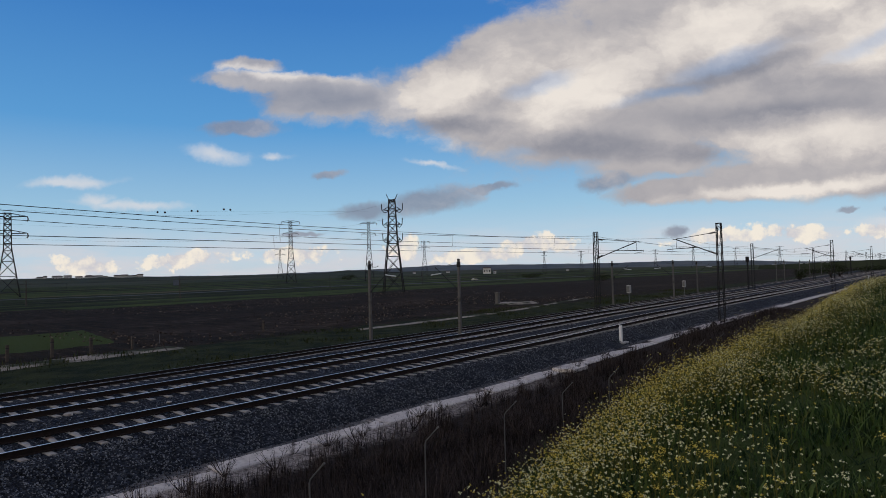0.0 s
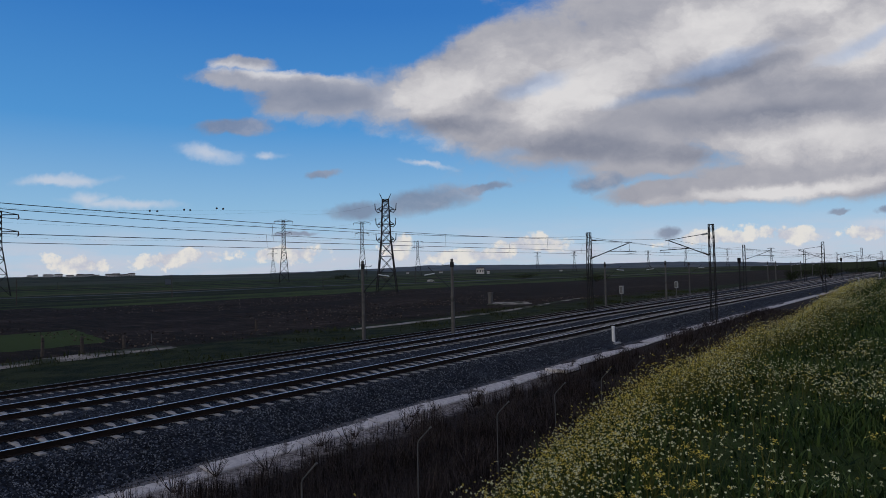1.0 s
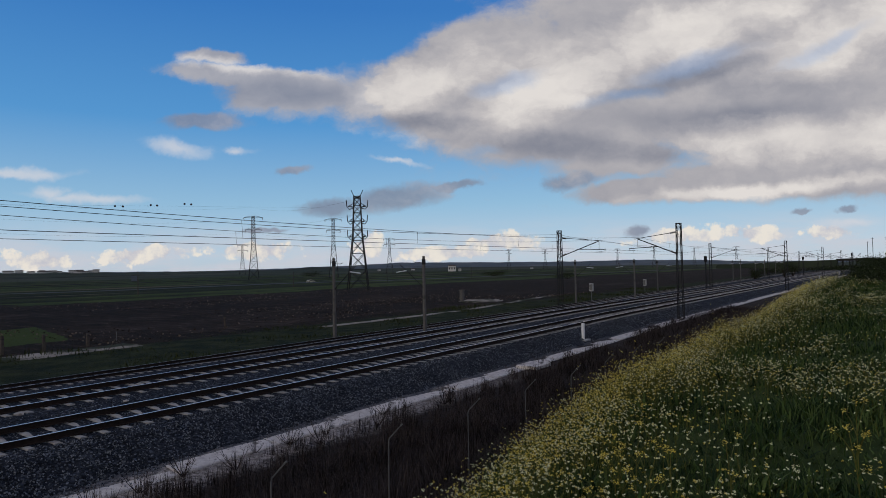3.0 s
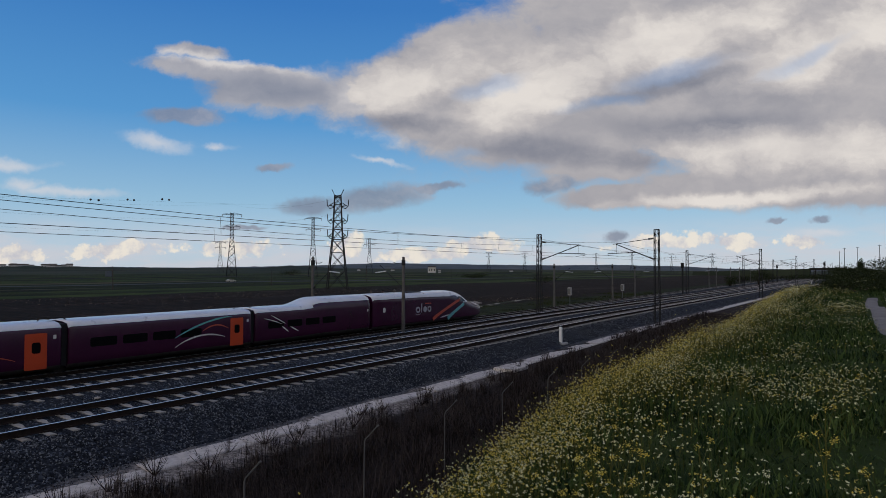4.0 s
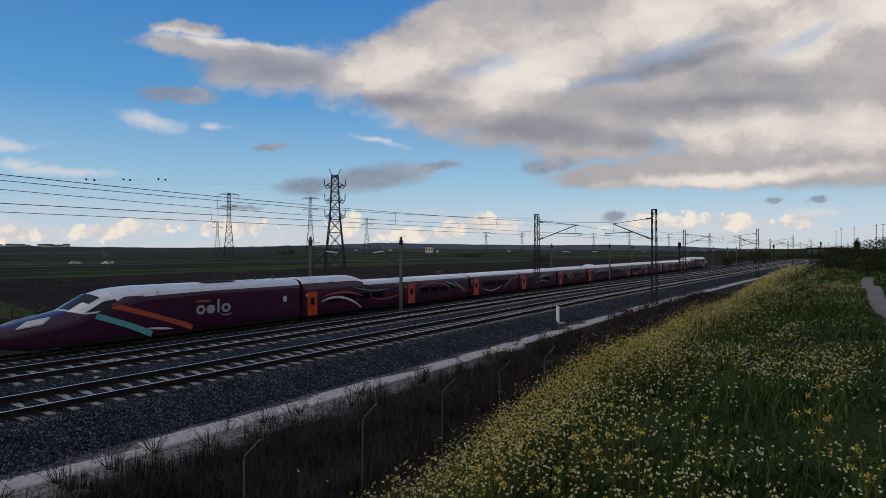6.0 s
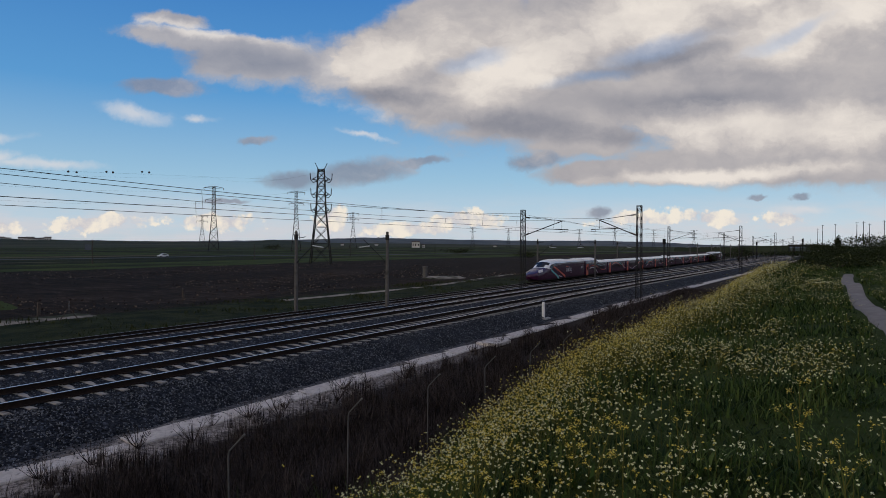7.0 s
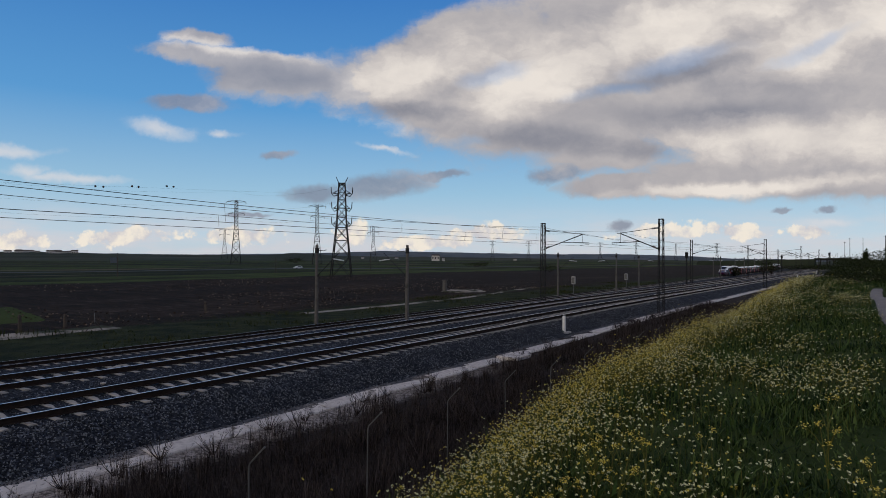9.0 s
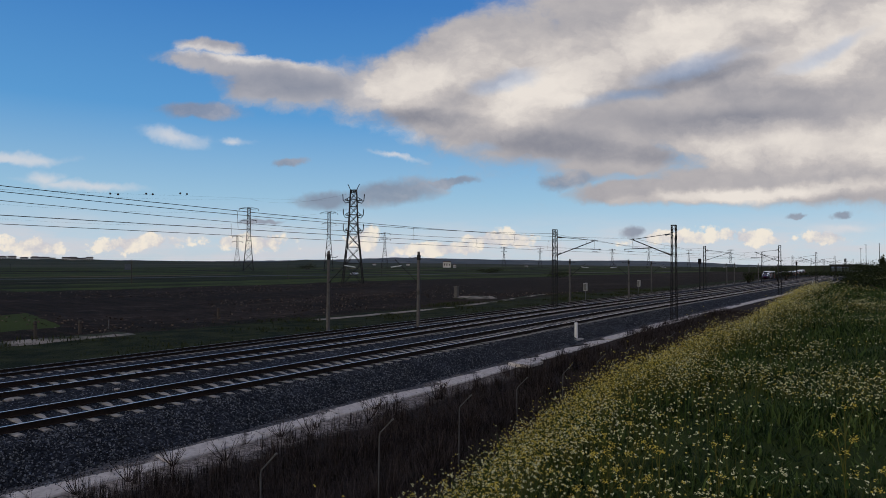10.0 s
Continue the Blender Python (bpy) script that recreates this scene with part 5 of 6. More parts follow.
def lattice_tower(name, label, at, H, base, waist, top, arms, thick, horns=False, group="power pylons"):
    """Four-legged pylon: arms of (height, half length, drop)."""
    t = thing(name, label, "pylon", group, at=at)
    wz = H * 0.58

    def half(z):
        return base + (waist - base) * z / wz if z < wz else waist + (top - waist) * (z - wz) / (H - wz)

    for sx in (-1, 1):
        for sy in (-1, 1):
            part("leg", merge(bar((sx * base, sy * base, -0.5), (sx * waist, sy * waist, wz), thick * 1.5), bar((sx * waist, sy * waist, wz), (sx * top, sy * top, H), thick * 1.3)), M["steel"], t)
    zs = [0]
    while zs[-1] < H - 0.5:
        zs.append(min(H, zs[-1] + max(1.6, 2.0 * half(zs[-1]))))
    for side in range(4):
        geo = []
        for z0, z1 in zip(zs, zs[1:]):
            a, b = half(z0), half(z1)
            ends = {0: (((-a, a, z0), (b, b, z1)), ((a, a, z0), (-b, b, z1)), ((-b, b, z1), (b, b, z1))),
                    1: (((-a, -a, z0), (b, -b, z1)), ((a, -a, z0), (-b, -b, z1)), ((-b, -b, z1), (b, -b, z1))),
                    2: (((a, -a, z0), (b, b, z1)), ((a, a, z0), (b, -b, z1)), ((b, -b, z1), (b, b, z1))),
                    3: (((-a, -a, z0), (-b, b, z1)), ((-a, a, z0), (-b, -b, z1)), ((-b, -b, z1), (-b, b, z1)))}[side]
            geo += [bar(p, q, thick * 0.8) for p, q in ends]
        part("bracing", merge(*geo), M["steel"], t)
    for z, reach, drop in arms:
        for s in (-1, 1):
            w = half(z)
            tip = (s * reach, 0, z + 0.3)
            part("cross_arm", merge(bar((s * w, w, z), tip, thick), bar((s * w, -w, z), tip, thick), bar((s * w * 0.9, 0, z + 1.4), tip, thick), bar((s * (w + reach) / 2, w / 2, z + 0.15), (s * (w + reach) / 2, 0, z + 0.8), thick * 0.7)), M["steel"], t)
            if horns:
                part("jumper_loop", tube([(s * reach * 0.35, 0, z - 0.2), (s * reach * 0.9, 0, z - 0.7), (s * (reach + 0.5), 0, z + 0.3), (s * (reach + 0.65), 0, z + 2.3)], 0.17, 6, 0.13), M["steel"], t)
            elif drop:
                part("insulator", tube([tip, (s * (reach + 0.25), 0, z + 0.3 - drop * 0.6), (s * (reach - 0.2), 0, z + 0.3 - drop)], thick * 0.9, 6), M["insulator"], t)
    if horns:
        for s in (-1, 1):
            part("horn", bar((s * top, 0, H), (s * (top + 0.9), 0, H + 2.0), thick), M["steel"], t)
    return t


def far_place(deg, dist, z=None, turn=0.0):
    x, y = -dist * math.sin(radians(deg)), dist * math.cos(radians(deg))
    return pose(x, y, land(x, y) - 0.3 if z is None else z, 0, 0, turn)


lattice_tower("near_pylon", "tall dark lattice pylon with three pairs of arms", far_place(43.07, 212, None, 38), 31.0, 3.4, 1.55, 1.0, [(17.5, 2.7, 1.4), (22.5, 2.7, 1.4), (27.4, 2.9, 1.4)], 0.2, True)
lattice_tower("far_pylon", "slender far lattice pylon with one wide top arm", far_place(52.0, 450, None, 50), 43.0, 3.4, 1.2, 1.0, [(42.0, 6.0, 1.5), (34.0, 5.0, 1.5)], 0.2)
lattice_tower("far_pylon", "slender far lattice pylon with one wide top arm", far_place(45.2, 480, None, 44), 44.0, 3.4, 1.2, 1.0, [(43.0, 6.0, 1.5), (35.0, 5.0, 1.5)], 0.2)
for deg, dist, H in ((40.27, 760, 42), (52.92, 900, 40), (72.9, 300, 33)):
    lattice_tower("far_pylon", "far lattice pylon on the plain", far_place(deg, dist, None, deg), H, 4.2, 1.3, 1.1, [(H - 1.4, 6.5, 2.0), (H - 8, 6.5, 2.0)], 0.26)
for deg, dist, H in ((29.6, 1150, 36), (26.4, 1180, 36), (20.2, 1250, 36), (17.2, 1200, 38), (10.8, 1300, 36), (14.0, 1500, 40)):
    lattice_tower("distant_pylon", "faint distant pylon on the horizon", far_place(deg, dist, None, deg), H, 3.8, 1.2, 1.0, [(H - 1.4, 6.5, 0), (H - 8, 5.5, 0)], 0.30)


def power_line(label, points, sag, r, balls=()):
    t = thing("power_line", label, "power line", "power lines")
    for (a, b) in zip(points, points[1:]):
        part("conductor", tube(span(*a, *b, sag, 24), r, 4), M["wire"], t)
    for p in balls:
        bm = bmesh.new()
        bmesh.ops.create_uvsphere(bm, u_segments=12, v_segments=8, radius=0.45, matrix=Matrix.Translation(p))
        part("marker_ball", bm, M["ball"], t, "dark round warning ball", True)


def at_sky(deg, dist, slope):
    return (-dist * math.sin(radians(deg)), dist * math.cos(radians(deg)), 4 + dist * slope)


for top in (0.1215, 0.098, 0.075):
    power_line("thin conductors between the pylons", [at_sky(75, 330, top * 0.80), at_sky(52.0, 450, top * 0.80), at_sky(43.3, 213, top - 0.012)], 3.0, 0.02)
BALLS = [(62.66, 0.0960), (62.1, 0.0957), (60.05, 0.0984), (59.58, 0.0980), (57.49, 0.1010), (56.97, 0.1005)]
power_line("high earth wire with dark warning balls", [at_sky(84, 300, 0.084), at_sky(72.9, 300, 0.092), at_sky(45.2, 480, 0.097)], 0.0, 0.02, [at_sky(d, 300, s) for d, s in BALLS])


def farm(name, deg, dist, w, h, label, mat):
    t = thing(name, label, "building", "far buildings", at=far_place(deg, dist, None, deg))
    part("wall", rounded_box(w, 8, h, 0.05, (0, 0, h / 2)), mat, t)
    part("roof", (lambda: (
        [(-w / 2 - 0.4, -4.4, h), (w / 2 + 0.4, -4.4, h), (w / 2 + 0.4, 4.4, h), (-w / 2 - 0.4, 4.4, h), (-w / 2, 0, h + 1.6), (w / 2, 0, h + 1.6)],
        [(0, 1, 5, 4), (2, 3, 4, 5), (1, 2, 5), (3, 0, 4), (3, 2, 1, 0)]))(), M["wood"], t)
    for k in range(3):
        part("window", rounded_box(w * 0.12, 0.1, h * 0.35, 0.02, (-w / 3 + k * w / 3, -4.02, h * 0.55)), M["black"], t)


for i, (deg, dist, w, h) in enumerate(((34.7, 900, 11, 8), (34.0, 905, 4, 4), (38.2, 1250, 7, 2.6), (41.2, 1200, 6, 2.6), (27.6, 1240, 6, 2.6))):
    farm("far_house", deg, dist, w, h, "small pale far building among the fields", M["house"])
rnd = random.Random(21)
for i in range(26):
    deg = rnd.uniform(63.8, 71.5)
    farm("hilltop_house", deg, 1290 + rnd.uniform(-10, 10), rnd.uniform(5, 13), rnd.uniform(5.5, 8.0), "pale house of a skyline village", M["house"])


def tree_mass(name, label, at, size, leaves, seed, leaf=0.22, mat="bush", kind_of="bush"):
    """A bush or small tree: limbs and a crown of many small leaves with gaps."""
    rnd = random.Random(seed)
    t = thing(name, label, kind_of, "dark bushes by the line", at=at)
    sx, sy, sz = size
    limbs = []
    tips = []
    for _ in range(9):
        a, r = rnd.uniform(0, 6.28), rnd.uniform(0.2, 0.85)
        tip = Vector((sx * r * math.cos(a), sy * r * math.sin(a), sz * rnd.uniform(0.45, 0.95)))
        mid = tip * 0.5 + Vector((rnd.uniform(-0.1, 0.1) * sx, rnd.uniform(-0.1, 0.1) * sy, 0.1 * sz))
        limbs.append(tube([(0, 0, -0.2), mid, tip], 0.035 * sz, 5, 0.008 * sz))
        tips.append(tip)
    part("branch", merge(*limbs), M["twig"], t)
    verts, faces = [], []
    for _ in range(leaves):
        c = rnd.choice(tips)
        d = Vector((rnd.gauss(0, 0.26) * sx, rnd.gauss(0, 0.26) * sy, rnd.gauss(0, 0.2) * sz))
        p = c + d
        if p.z < 0.02:
            p.z = rnd.uniform(0.02, 0.3 * sz)
        q = Euler((rnd.uniform(-1, 1), rnd.uniform(-1, 1), rnd.uniform(0, 6))).to_matrix()
        s = leaf * rnd.uniform(0.5, 1.3)
        k = len(verts)
        for v in ((-0.5, 0, 0), (0, -0.3, 0.08), (0.5, 0, 0), (0, 0.3, 0.08)):
            w = q @ Vector(v) * s
            verts.append((p.x + w.x, p.y + w.y, p.z + w.z))
        faces.append((k, k + 1, k + 2, k + 3))
    crown = part("crown", (verts, faces), M[mat], t)
    crown["kind"] = "stuff"
    return t


for i, (x, y, sx, sy, sz) in enumerate(((-0.4, 44, 1.7, 4.5, 0.62), (-1.6, 51, 1.3, 5, 0.6), (-0.6, 57, 1.9, 6, 0.85), (1.6, 50, 1.8, 4, 0.75), (-1.2, 66, 2.2, 7, 0.9), (2.8, 60, 2.4, 6, 0.85))):
    tree_mass("bush", "low dark green bush on the end of the bank", pose(x, y, land(x, y)), (sx, sy, sz), 5200, 40 + i, 0.10)
for i, (deg, dist, s, h) in enumerate(((0.55, 150, 0.9, 2.3), (9.5, 262, 2.2, 3.6), (7.4, 300, 4, 5.5), (6.8, 320, 3.5, 4.5), (3.6, 330, 12, 2.0), (2.6, 350, 12, 2.2), (1.5, 330, 10, 2.2), (5.2, 420, 10, 2.8),
                                        (8.6, 400, 12, 3), (-2.0, 200, 9, 3.0), (-4.5, 180, 9, 2.6), (24.5, 330, 8, 3.0), (31, 420, 9, 3.2), (47, 520, 8, 4))):
    x, y = -dist * math.sin(radians(deg)), dist * math.cos(radians(deg))
    tree_mass("far_tree", "dark far bush beside the railway" if i else "dark clipped cypress-like tree on the skyline", pose(x, y, land(x, y)), (s * (1 if i else 0.8), s, h), 1500, 70 + i, 0.22 + 0.03 * max(s, h), kind_of="tree")


# road bridge over the line, far along the track
def overpass():
    t = thing("road_bridge", "dark far road bridge over the railway with light beneath", "bridge")
    part("deck", rounded_box(34, 9, 1.7, 0.1, (-37, 800, 4.6)), M["under"], t)
    part("parapet", rounded_box(34, 0.3, 0.8, 0.05, (-37, 795.6, 5.8)), M["under"], t)
    for x in (-48, -42, -36, -30):
        part("pier", rounded_box(0.9, 7, 8.0, 0.1, (x, 800, 0.0)), M["under"], t)
    for s in (-1, 1):
        a = -37 + s * 16
        b = a + s * 120
        v = [(a, 794, 5.2), (a, 806, 5.2), (b, 806, 2.0), (b, 794, 2.0), (a, 784, -4), (a, 816, -4), (b, 816, -4), (b, 784, -4)]
        part("ramp", (v, [(0, 1, 2, 3), (4, 7, 6, 5), (0, 3, 7, 4), (1, 5, 6, 2), (0, 4, 5, 1), (3, 2, 6, 7)]), M["hill_dark"], t, "grassy earth ramp")


overpass()
for x, y, h in ((-8, 300, 13), (-4, 330, 12), (3, 250, 9), (5, 260, 9.5), (7, 270, 9), (10, 240, 9), (-11, 340, 14)):
    t = thing("far_pole", "thin distant pole against the sky", "pole", "thin far poles", at=pose(x, y, land(x, y) - 0.3))
    part("shaft", tube([(0, 0, 0), (0, 0, h)], 0.13, 6, 0.08), M["steel"], t)
    part("head", tube([(-0.5, 0, h - 0.3), (0.5, 0, h - 0.3)], 0.06), M["steel"], t)


# ---- fence and dead brush in the ditch ----
def fence():
    f = thing("boundary_fence", "thin grey wire fence with cranked steel posts in dark brush", "fence")
    fx = -9.0
    k = 0
    for y in [7.37 - 3.1 + 3.1 * i for i in range(-1, 14)]:
        lean = 0.03 * math.sin(k * 2.3)
        z0 = land(fx, y) - 0.2
        pts = [(fx, y, z0), (fx + lean, y, 0.34), (fx + lean + 0.03, y, 0.41), (fx + lean + 0.16, y + 0.05, 0.56), (fx + lean + 0.29, y + 0.08, 0.70)]
        p = part("fence_post", tube(pts, 0.015, 6), M["post_steel"], f)
        part("end_cap", tube([(fx + lean + 0.27, y + 0.08, 0.685), (fx + lean + 0.31, y + 0.09, 0.72)], 0.022, 6), M["light_steel"], p)
        k += 1
    for z in (-0.9, -0.35, 0.28):
        part("strand", tube([(fx, -2, z), (fx, 30, z + 0.02), (fx, 75, z)], 0.0016, 3), M["steel"], f)
    for dx, z in ((0.15, 0.545), (0.28, 0.69)):
        part("barbed_strand", tube([(fx + dx, -2, z), (fx + dx, 75, z)], 0.0016, 3), M["steel"], f)


fence()


def blade(verts, faces, p, h, w, bend, heading):
    """A tapered, bent blade of five points."""
    cx, cy = math.cos(heading), math.sin(heading)
    k = len(verts)
    x, y, z = p
    bx, by = -cy * bend, cx * bend
    verts += [(x - cx * w, y - cy * w, z), (x + cx * w, y + cy * w, z), (x + cx * w * 0.7 + bx * 0.35, y + cy * w * 0.7 + by * 0.35, z + h * 0.55),
              (x - cx * w * 0.7 + bx * 0.35, y - cy * w * 0.7 + by * 0.35, z + h * 0.55), (x + bx, y + by, z + h)]
    faces += [(k, k + 1, k + 2, k + 3), (k + 3, k + 2, k + 4)]


def brush():
    """Dead stalks that fill the ditch, thicker in clumps."""
    rnd = random.Random(12)
    verts, faces = [], []
    n = 0
    while n < 75000:
        y = 1.5 + 70 * rnd.random() ** 1.7
        x = rnd.uniform(-13.6 if y < 42 else -14.6, -6.0)
        c = noise.noise((x * 0.9, y * 0.6, 4.0))
        edge = 1.0 if x > -12.6 else (0.28 if y < 40 else 0.9)
        if rnd.random() > (0.55 + 1.1 * c) * edge + 0.12:
            continue
        n += 1
        h = rnd.uniform(0.18, 0.66) * (1.0 + 0.8 * max(0, c)) * (0.75 if x < -12 else 1.0)
        blade(verts, faces, (x, y, land(x, y) - 0.05), h, rnd.uniform(0.003, 0.007) + 0.0002 * y, rnd.uniform(-1.35, 1.35) * h, rnd.uniform(0, 6.28))
    # upright tufts of taller stalks towards the drain
    for _ in range(620):
        y = 3.0 + 40 * rnd.random() ** 1.5
        x = rnd.uniform(-13.9, -11.2)
        c = noise.noise((x * 0.5, y * 0.35, 24.0))
        if rnd.random() > 0.45 + 1.6 * c:
            continue
        tall = rnd.uniform(0.35, 0.75) * (1 + 0.7 * max(0.0, c))
        for _ in range(rnd.randint(22, 46)):
            a, r = rnd.uniform(0, 6.28), abs(rnd.gauss(0, 0.16))
            px, py = x + r * math.cos(a), y + r * math.sin(a)
            h = tall * rnd.uniform(0.45, 1.05)
            blade(verts, faces, (px, py, land(px, py) - 0.05), h, rnd.uniform(0.0035, 0.007) + 0.0001 * y, rnd.uniform(-0.4, 0.4) * h, rnd.uniform(0, 6.28))
    return verts, faces


tagged(part("dead_brush", brush(), M["twig"]), "dense dead brown brush filling the ditch", "brush", kind="stuff")


def kerb_weed(x, y, s, seed):
    rnd = random.Random(seed)
    geo = []
    t = thing("dry_weed", "dry leafless branching weed on the edge of the drain", "weed", "dry weeds along the drain", at=pose(x, y, land(x, y) - 0.02))
    for k in range(rnd.randint(9, 14)):
        a = rnd.uniform(0, 6.28)
        r = rnd.uniform(0.25, 0.75) * s
        tip = Vector((r * math.cos(a), r * math.sin(a), rnd.uniform(0.45, 0.95) * s))
        mid = tip * 0.55 + Vector((0, 0, -0.06 * s))
        geo.append(tube([(0, 0, 0), mid, tip], 0.016 * s, 4, 0.006 * s))
        for _ in range(3):
            q = mid + (tip - mid) * rnd.uniform(0, 0.9)
            geo.append(tube([q, q + Vector((rnd.uniform(-0.14, 0.14), rnd.uniform(-0.14, 0.14), rnd.uniform(0.05, 0.2))) * s], 0.008 * s, 3, 0.004 * s))
    part("stalk", merge(*geo), M["twig"], t)


for i, (x, y, s) in enumerate(((-14.15, 5.6, 0.5), (-14.2, 6.75, 0.55), (-14.1, 7.8, 0.6), (-14.25, 9.0, 0.62), (-14.35, 11.2, 0.5), (-14.2, 12.3, 0.6), (-14.1, 13.6, 0.5), (-14.3, 16.4, 0.6), (-14.2, 17.6, 0.5), (-14.25, 20.3, 0.55),
                               (-14.2, 25.0, 0.6), (-14.3, 28, 0.7), (-14.2, 31, 0.7), (-13.7, 10.1, 0.7), (-13.6, 12.9, 0.75), (-13.5, 15.2, 0.8), (-13.6, 19, 0.8))):
    kerb_weed(x, y, s, 100 + i)


def verge_tufts():
    """Rough grass beyond the lower track."""
    rnd = random.Random(31)
    verts, faces = [], []
    for _ in range(16000):
        y = 5 + 190 * rnd.random() ** 1.3
        x = far_x(y) - rnd.uniform(4.0, 24.0)
        c = noise.noise((x * 0.12, y * 0.12, 8.0))
        if rnd.random() > 0.5 + c:
            continue
        blade(verts, faces, (x, y, land(x, y) - 0.05), rnd.uniform(0.08, 0.22) * (1 + max(0, c) * 4.0), rnd.uniform(0.012, 0.04) + 0.0004 * y, rnd.uniform(-0.5, 0.5), rnd.uniform(0, 6.28))
    return verts, faces


tagged(part("verge_grass", verge_tufts(), M["verge"]), "rough dark grass along the lower track", "grass", kind="stuff")


# ---- the flowering bank ----
def on_path(x, y):
    return 4 < y < 40 and abs(x - (17 / y - 0.35)) < 0.36


def bank_grass():
    rnd = random.Random(5)
    verts, faces = [], []
    n = 0
    while n < 230000:
        y = 1.2 + 68 * rnd.random() ** 2.3
        x = rnd.uniform(-5.1 - 0.06 * y, 5.5) if y < 25 else rnd.uniform(-8.2, 9)
        if on_path(x, y):
            continue
        c = noise.noise((x * 0.8, y * 0.8, 6.0)) + 0.7 * noise.noise((x * 0.3, y * 0.22, 16.0))
        n += 1
        far = 1 + y * 0.045
        h = rnd.uniform(0.05, 0.25) * max(0.45, 1 + 1.5 * c) * (1.35 if x < -2 else 0.85)
        if rnd.random() < 0.55:
            # a broad low leaf
            h *= rnd.uniform(0.35, 0.8)
            blade(verts, faces, (x, y, land(x, y) - 0.03 + rnd.uniform(0, 0.5) * h), h * 0.8, rnd.uniform(0.006, 0.014) * far, rnd.uniform(-1.6, 1.6) * h, rnd.uniform(0, 6.28))
        else:
            blade(verts, faces, (x, y, land(x, y) - 0.03), h, rnd.uniform(0.0025, 0.006) * far, rnd.uniform(-1.1, 1.1) * h, rnd.uniform(0, 6.28))
    return verts, faces


tagged(part("meadow_grass", bank_grass(), M["grass"]), "lush dark green grass and leaves on the bank", "grass", kind="stuff")


def flower_quads(verts, faces, p, s, rnd):
    """One small four-petalled flower: two crossed, cupped quads."""
    q = Euler((rnd.uniform(-0.9, 0.9), rnd.uniform(-0.9, 0.9), rnd.uniform(0, 3))).to_matrix()
    for turn in (0, 1):
        k = len(verts)
        for a, b, c in ((-1, -0.42, 0.25), (1, -0.42, 0.25), (1, 0.42, 0.25), (-1, 0.42, 0.25)):
            v = q @ Vector((a, b, c) if turn == 0 else (b, a, c)) * s
            verts.append((p[0] + v.x, p[1] + v.y, p[2] + v.z))
        faces.append((k, k + 1, k + 2, k + 3))


def mustard(stems, petals, pale, x, y, h, rnd, s, clusters, per, cream):
    """One flowering stalk: a thin leaning stem, side stems, and a tight round head on each."""
    z = land(x, y) - 0.03
    lx, ly = rnd.gauss(0, 0.2) * h, rnd.gauss(0, 0.2) * h
    w = 0.0018 + 0.00018 * y
    blade(*stems, (x, y, z), h, w, math.hypot(lx, ly), math.atan2(-lx, ly))
    for k in range(clusters):
        u = rnd.uniform(0.5, 1.0) if k else 1.0
        bx, by = x + lx * u + rnd.gauss(0, 0.15) * (k > 0), y + ly * u + rnd.gauss(0, 0.15) * (k > 0)
        bz = z + h * (u + (0.12 if k else 0.0) * rnd.random())
        if k:
            ox, oy = x + lx * u * 0.6, y + ly * u * 0.6
            blade(*stems, (ox, oy, z + h * u * 0.6), bz - z - h * u * 0.6, w * 0.7, math.hypot(bx - ox, by - oy), math.atan2(-(bx - ox), by - oy))
        dest = pale if rnd.random() < cream else petals
        spread = s * 1.0 * rnd.uniform(0.7, 1.3)
        for _ in range(per):
            flower_quads(*dest, (bx + rnd.gauss(0, spread), by + rnd.gauss(0, spread), bz + rnd.gauss(0, spread * 0.8)), s * rnd.uniform(0.6, 1.1), rnd)


def flowering():
    rnd = random.Random(17)
    stems, petals, pale = ([], []), ([], []), ([], [])
    n = 0
    while n < 18500:
        y = 1.6 + 66 * rnd.random() ** 1.75
        x = rnd.uniform(-4.75 - 0.05 * y, 4.5)
        crest = math.exp(-((x + 3.45 + 0.042 * y) / 1.15) ** 2)
        patch = noise.noise((x * 0.55, y * 0.32, 2.0)) + 0.4 * noise.noise((x * 0.25, y * 0.16, 9.0))
        d = (0.065 if x < -0.6 else 0.035) + 0.62 * crest * (0.5 + 1.2 * min(1.0, max(0.0, (y - 5) / 6))) + (0.6 * crest + 0.26) * patch + 0.16 * noise.noise((x * 1.7, y * 1.3, 5.0))
        if y > 33 and x > -4.0:
            d *= 0.6
        if rnd.random() > d or on_path(x, y) or math.hypot(x, y) < 2.6:
            continue
        n += 1
        h = rnd.uniform(0.22, 0.60) * (1 + 0.75 * noise.noise((x * 0.45, y * 0.3, 12.0))) * (1.12 if x < -1.5 else 0.72)
        h *= 0.72 + 0.28 * min(1.0, max(0.0, (y - 6) / 5))
        if crest > 0.5 and rnd.random() < 0.06:
            h *= 1.4
        s = 0.0040 * (1 + y * 0.055)
        cream = 0.72 - 0.55 * crest * min(1.0, max(0.45, (y - 3) / 6))
        mustard(stems, petals, pale, x, y, h, rnd, s, rnd.randint(2, 4) if y < 9 else 4, 11 if y < 9 else (6 if y < 16 else 3), cream)
    for name, geo, mat, label in (("flower_stems", stems, "stem", "thin green stems of wild mustard"), ("yellow_flowers", petals, "petal", "yellow wild mustard flowers over the bank"),
                                  ("pale_flowers", pale, "pale_petal", "pale cream wild flowers among the yellow ones")):
        tagged(part(name, geo, M[mat]), label, "flowers", kind="stuff")


flowering()


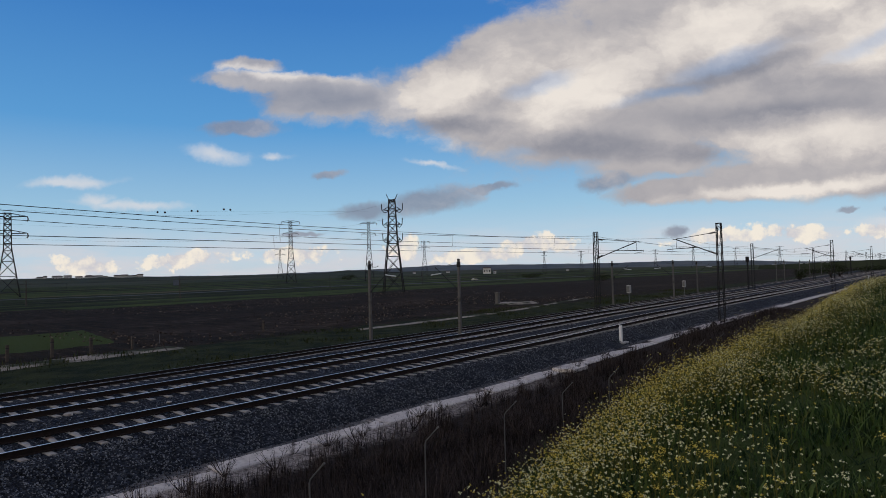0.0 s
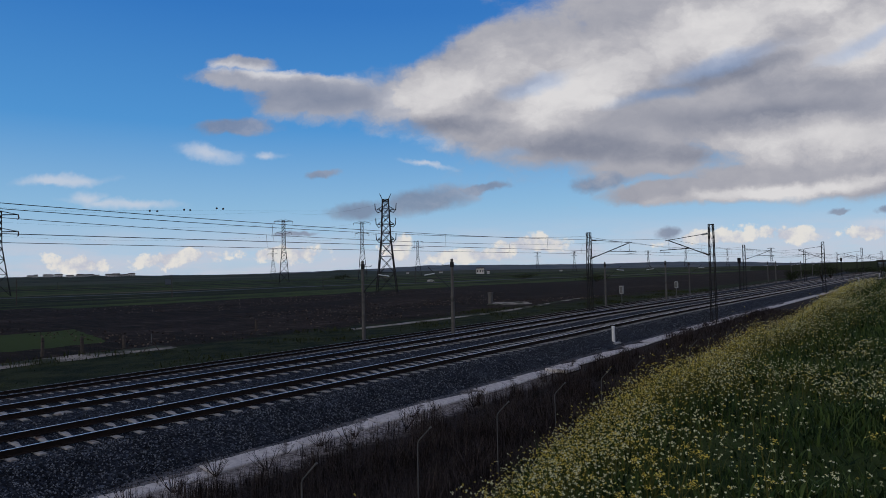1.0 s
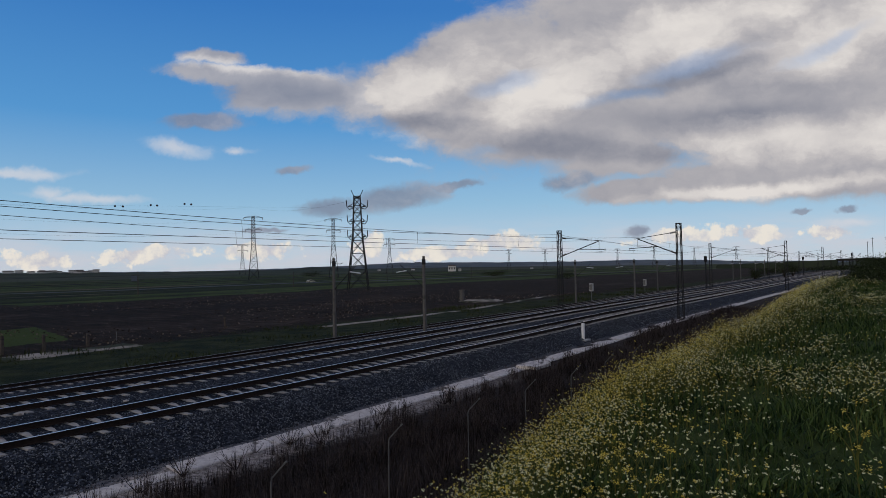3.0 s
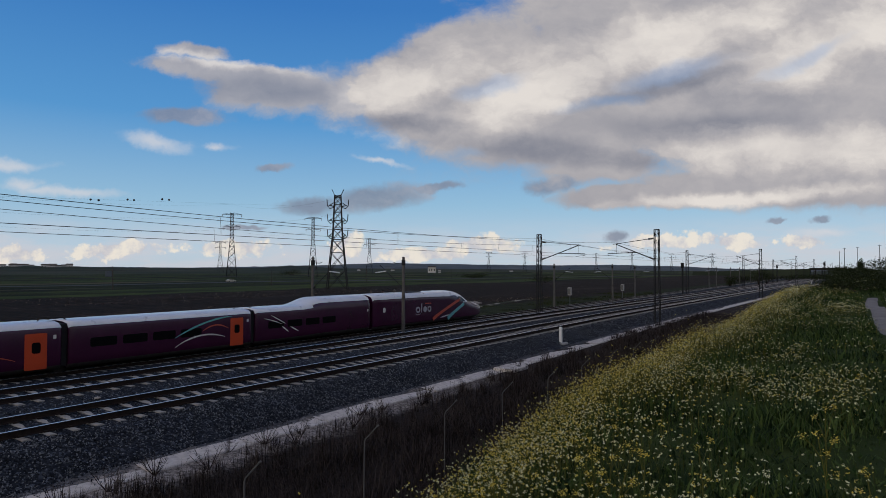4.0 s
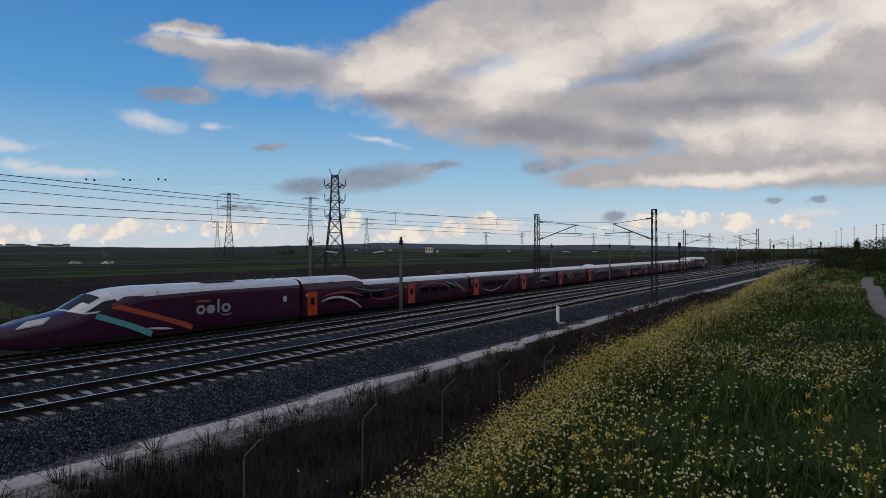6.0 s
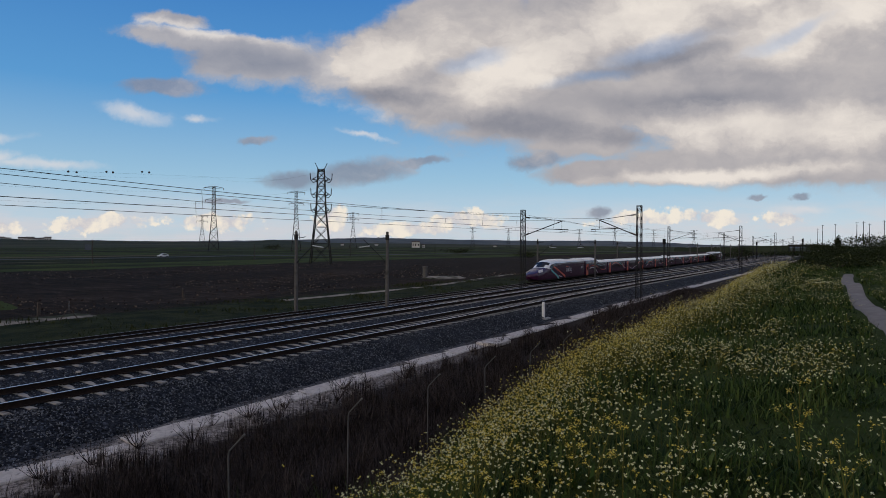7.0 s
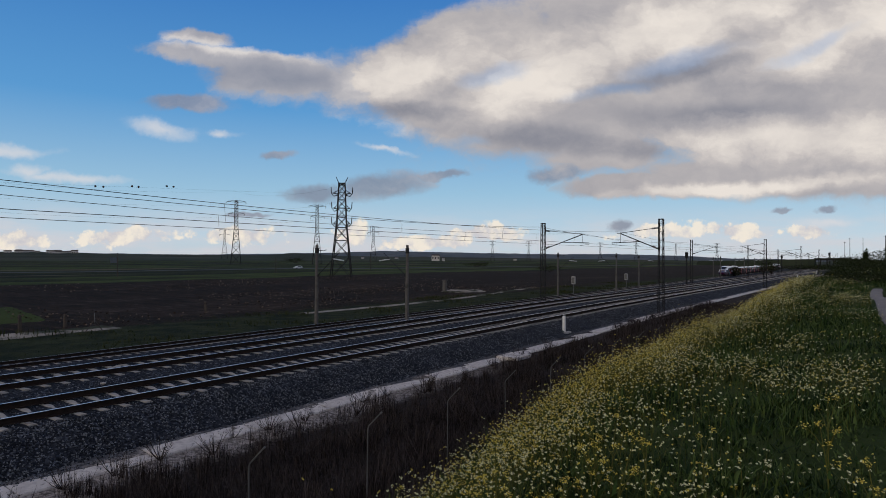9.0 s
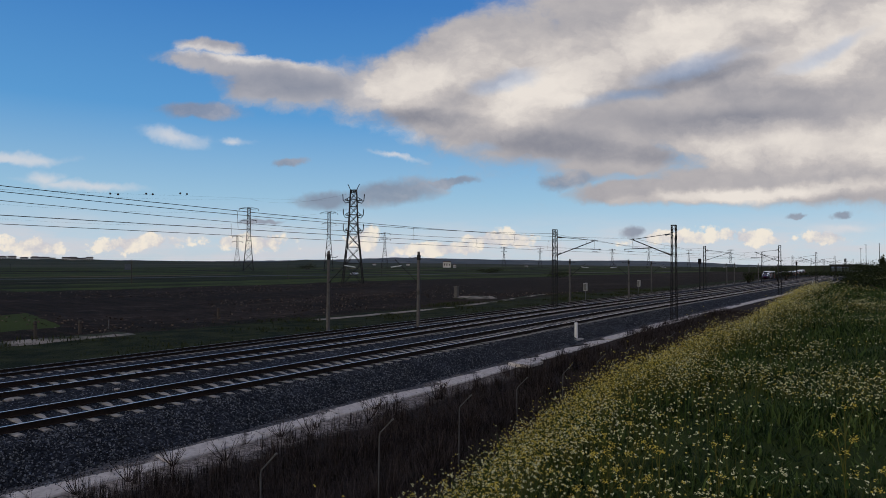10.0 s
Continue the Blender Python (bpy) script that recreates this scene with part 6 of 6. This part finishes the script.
def tall_mustard(x, y, h, seed):
    """A single tall plant close by, told apart from the rest."""
    rnd = random.Random(seed)
    t = thing("mustard_plant", "tall wild mustard plant with bright yellow flower heads", "flower", "tall mustard plants near the camera", at=pose(x, y, land(x, y) - 0.04))
    lean = Vector((rnd.gauss(0, 0.08), rnd.gauss(0, 0.08), 0)) * h
    top = Vector((0, 0, h)) + lean
    part("stem", tube([(0, 0, 0), Vector((0, 0, h * 0.5)) + lean * 0.3, top], 0.006, 5, 0.003), M["stem"], t)
    for k in range(rnd.randint(3, 5)):
        u = rnd.uniform(0.35, 0.75)
        base = Vector((0, 0, h * u)) + lean * u * 0.7
        end = top if k == 0 else base + Vector((rnd.gauss(0, 0.10), rnd.gauss(0, 0.10), h * rnd.uniform(0.18, 0.32)))
        if k:
            part("side_stem", tube([base, base * 0.5 + end * 0.5 + Vector((0, 0, 0.02)), end], 0.004, 4, 0.002), M["stem"], t)
        fv, ff = [], []
        for _ in range(26):
            flower_quads(fv, ff, (end.x + rnd.gauss(0, 0.015), end.y + rnd.gauss(0, 0.015), end.z + rnd.gauss(0, 0.012)), rnd.uniform(0.004, 0.0065), rnd)
        part("flower_head", (fv, ff), M["petal"], t)["kind"] = "stuff"
    for k in range(4):
        lv, lf = [], []
        blade(lv, lf, (0, 0, h * rnd.uniform(0.05, 0.4)), 0.10, 0.016, rnd.uniform(0.08, 0.16), rnd.uniform(0, 6.28))
        part("leaf", (lv, lf), M["grass"], t)


rnd = random.Random(77)
for i in range(22):
    dist, deg = rnd.uniform(3.0, 5.6), rnd.uniform(-2, 40)
    tall_mustard(-dist * math.sin(radians(deg)), dist * math.cos(radians(deg)), rnd.uniform(0.45, 0.72), 300 + i)


# loose pale things by the tracks
def track_box():
    t = thing("track_device", "cream trackside device on short feet beside the second track", "device", at=pose(-25.4, 7.0, -0.5, 0, 0, 4))
    part("cover", rounded_box(0.42, 1.5, 0.26, 0.09, (0, 0, 0.2)), M["cream"], t)
    part("lid_seam", rounded_box(0.44, 0.04, 0.2, 0.01, (0, 0.2, 0.22)), M["rubber"], t)
    for y in (-0.55, 0.55):
        part("foot", rounded_box(0.3, 0.12, 0.14, 0.02, (0, y, 0.03)), M["concrete"], t)


M["cream"] = material("cream_plastic", [(0.62, 0.50, 0.36), (0.7, 0.58, 0.44)], 3.0, 0.5)
track_box()
rnd = random.Random(55)
for x, y, s in ((-21.7, 8.3, 0.17), (-24.7, 8.5, 0.2), (-23.0, 8.35, 0.14), (-22.4, 13.1, 0.15), (-23.4, 13.0, 0.13), (-21.0, 11.2, 0.1), (-20.3, 22.8, 0.12)):
    bm = bmesh.new()
    bmesh.ops.create_icosphere(bm, subdivisions=1, radius=s)
    for v in bm.verts:
        v.co = Vector((v.co.x * rnd.uniform(0.7, 1.2), v.co.y * rnd.uniform(0.9, 1.6), v.co.z * rnd.uniform(0.3, 0.55)))
    ob = part("pale_stone", bm, M["sleeper"])
    ob.matrix_basis = pose(x, y, bed_height(x) + 0.03 + rise(y), 0, 0, rnd.uniform(0, 180))
    tagged(ob, "pale flat stone lying on the dark ballast", "stone", "pale stones between the tracks")


# ---- what moves ----
def far_road(y):
    """The road beyond the fields: its x at y."""
    return -238.0 + 0.10 * (y - 150)


def motions():
    turn = math.degrees(math.atan(SPLAY))
    rows = []
    for t, y in ((0.0, -447.6), (4.0, -139.3), (4.5, -100.1), (5.0, -60.6), (5.5, -21.0), (6.0, 15.9), (7.5, 129.5), (10.0, 318.5)):
        rows.append((t, pose(far_x(y), y, FAR_Z, 0, 0, turn)))
    walk(train, rows)
    lean = -math.degrees(math.atan(0.10))
    walk(car_a, [(t, pose(far_road(y), y, land(far_road(y), y) + 0.12, 0, 0, 180 + lean)) for t, y in ((0.0, 310.0), (5.0, 154.0), (10.0, -2.0))])
    walk(car_b, [(t, pose(far_road(y) + 3.4, y, land(far_road(y), y) + 0.12, 0, 0, lean)) for t, y in ((0.0, -40.0), (5.0, 100.0), (10.0, 240.0))])


motions()
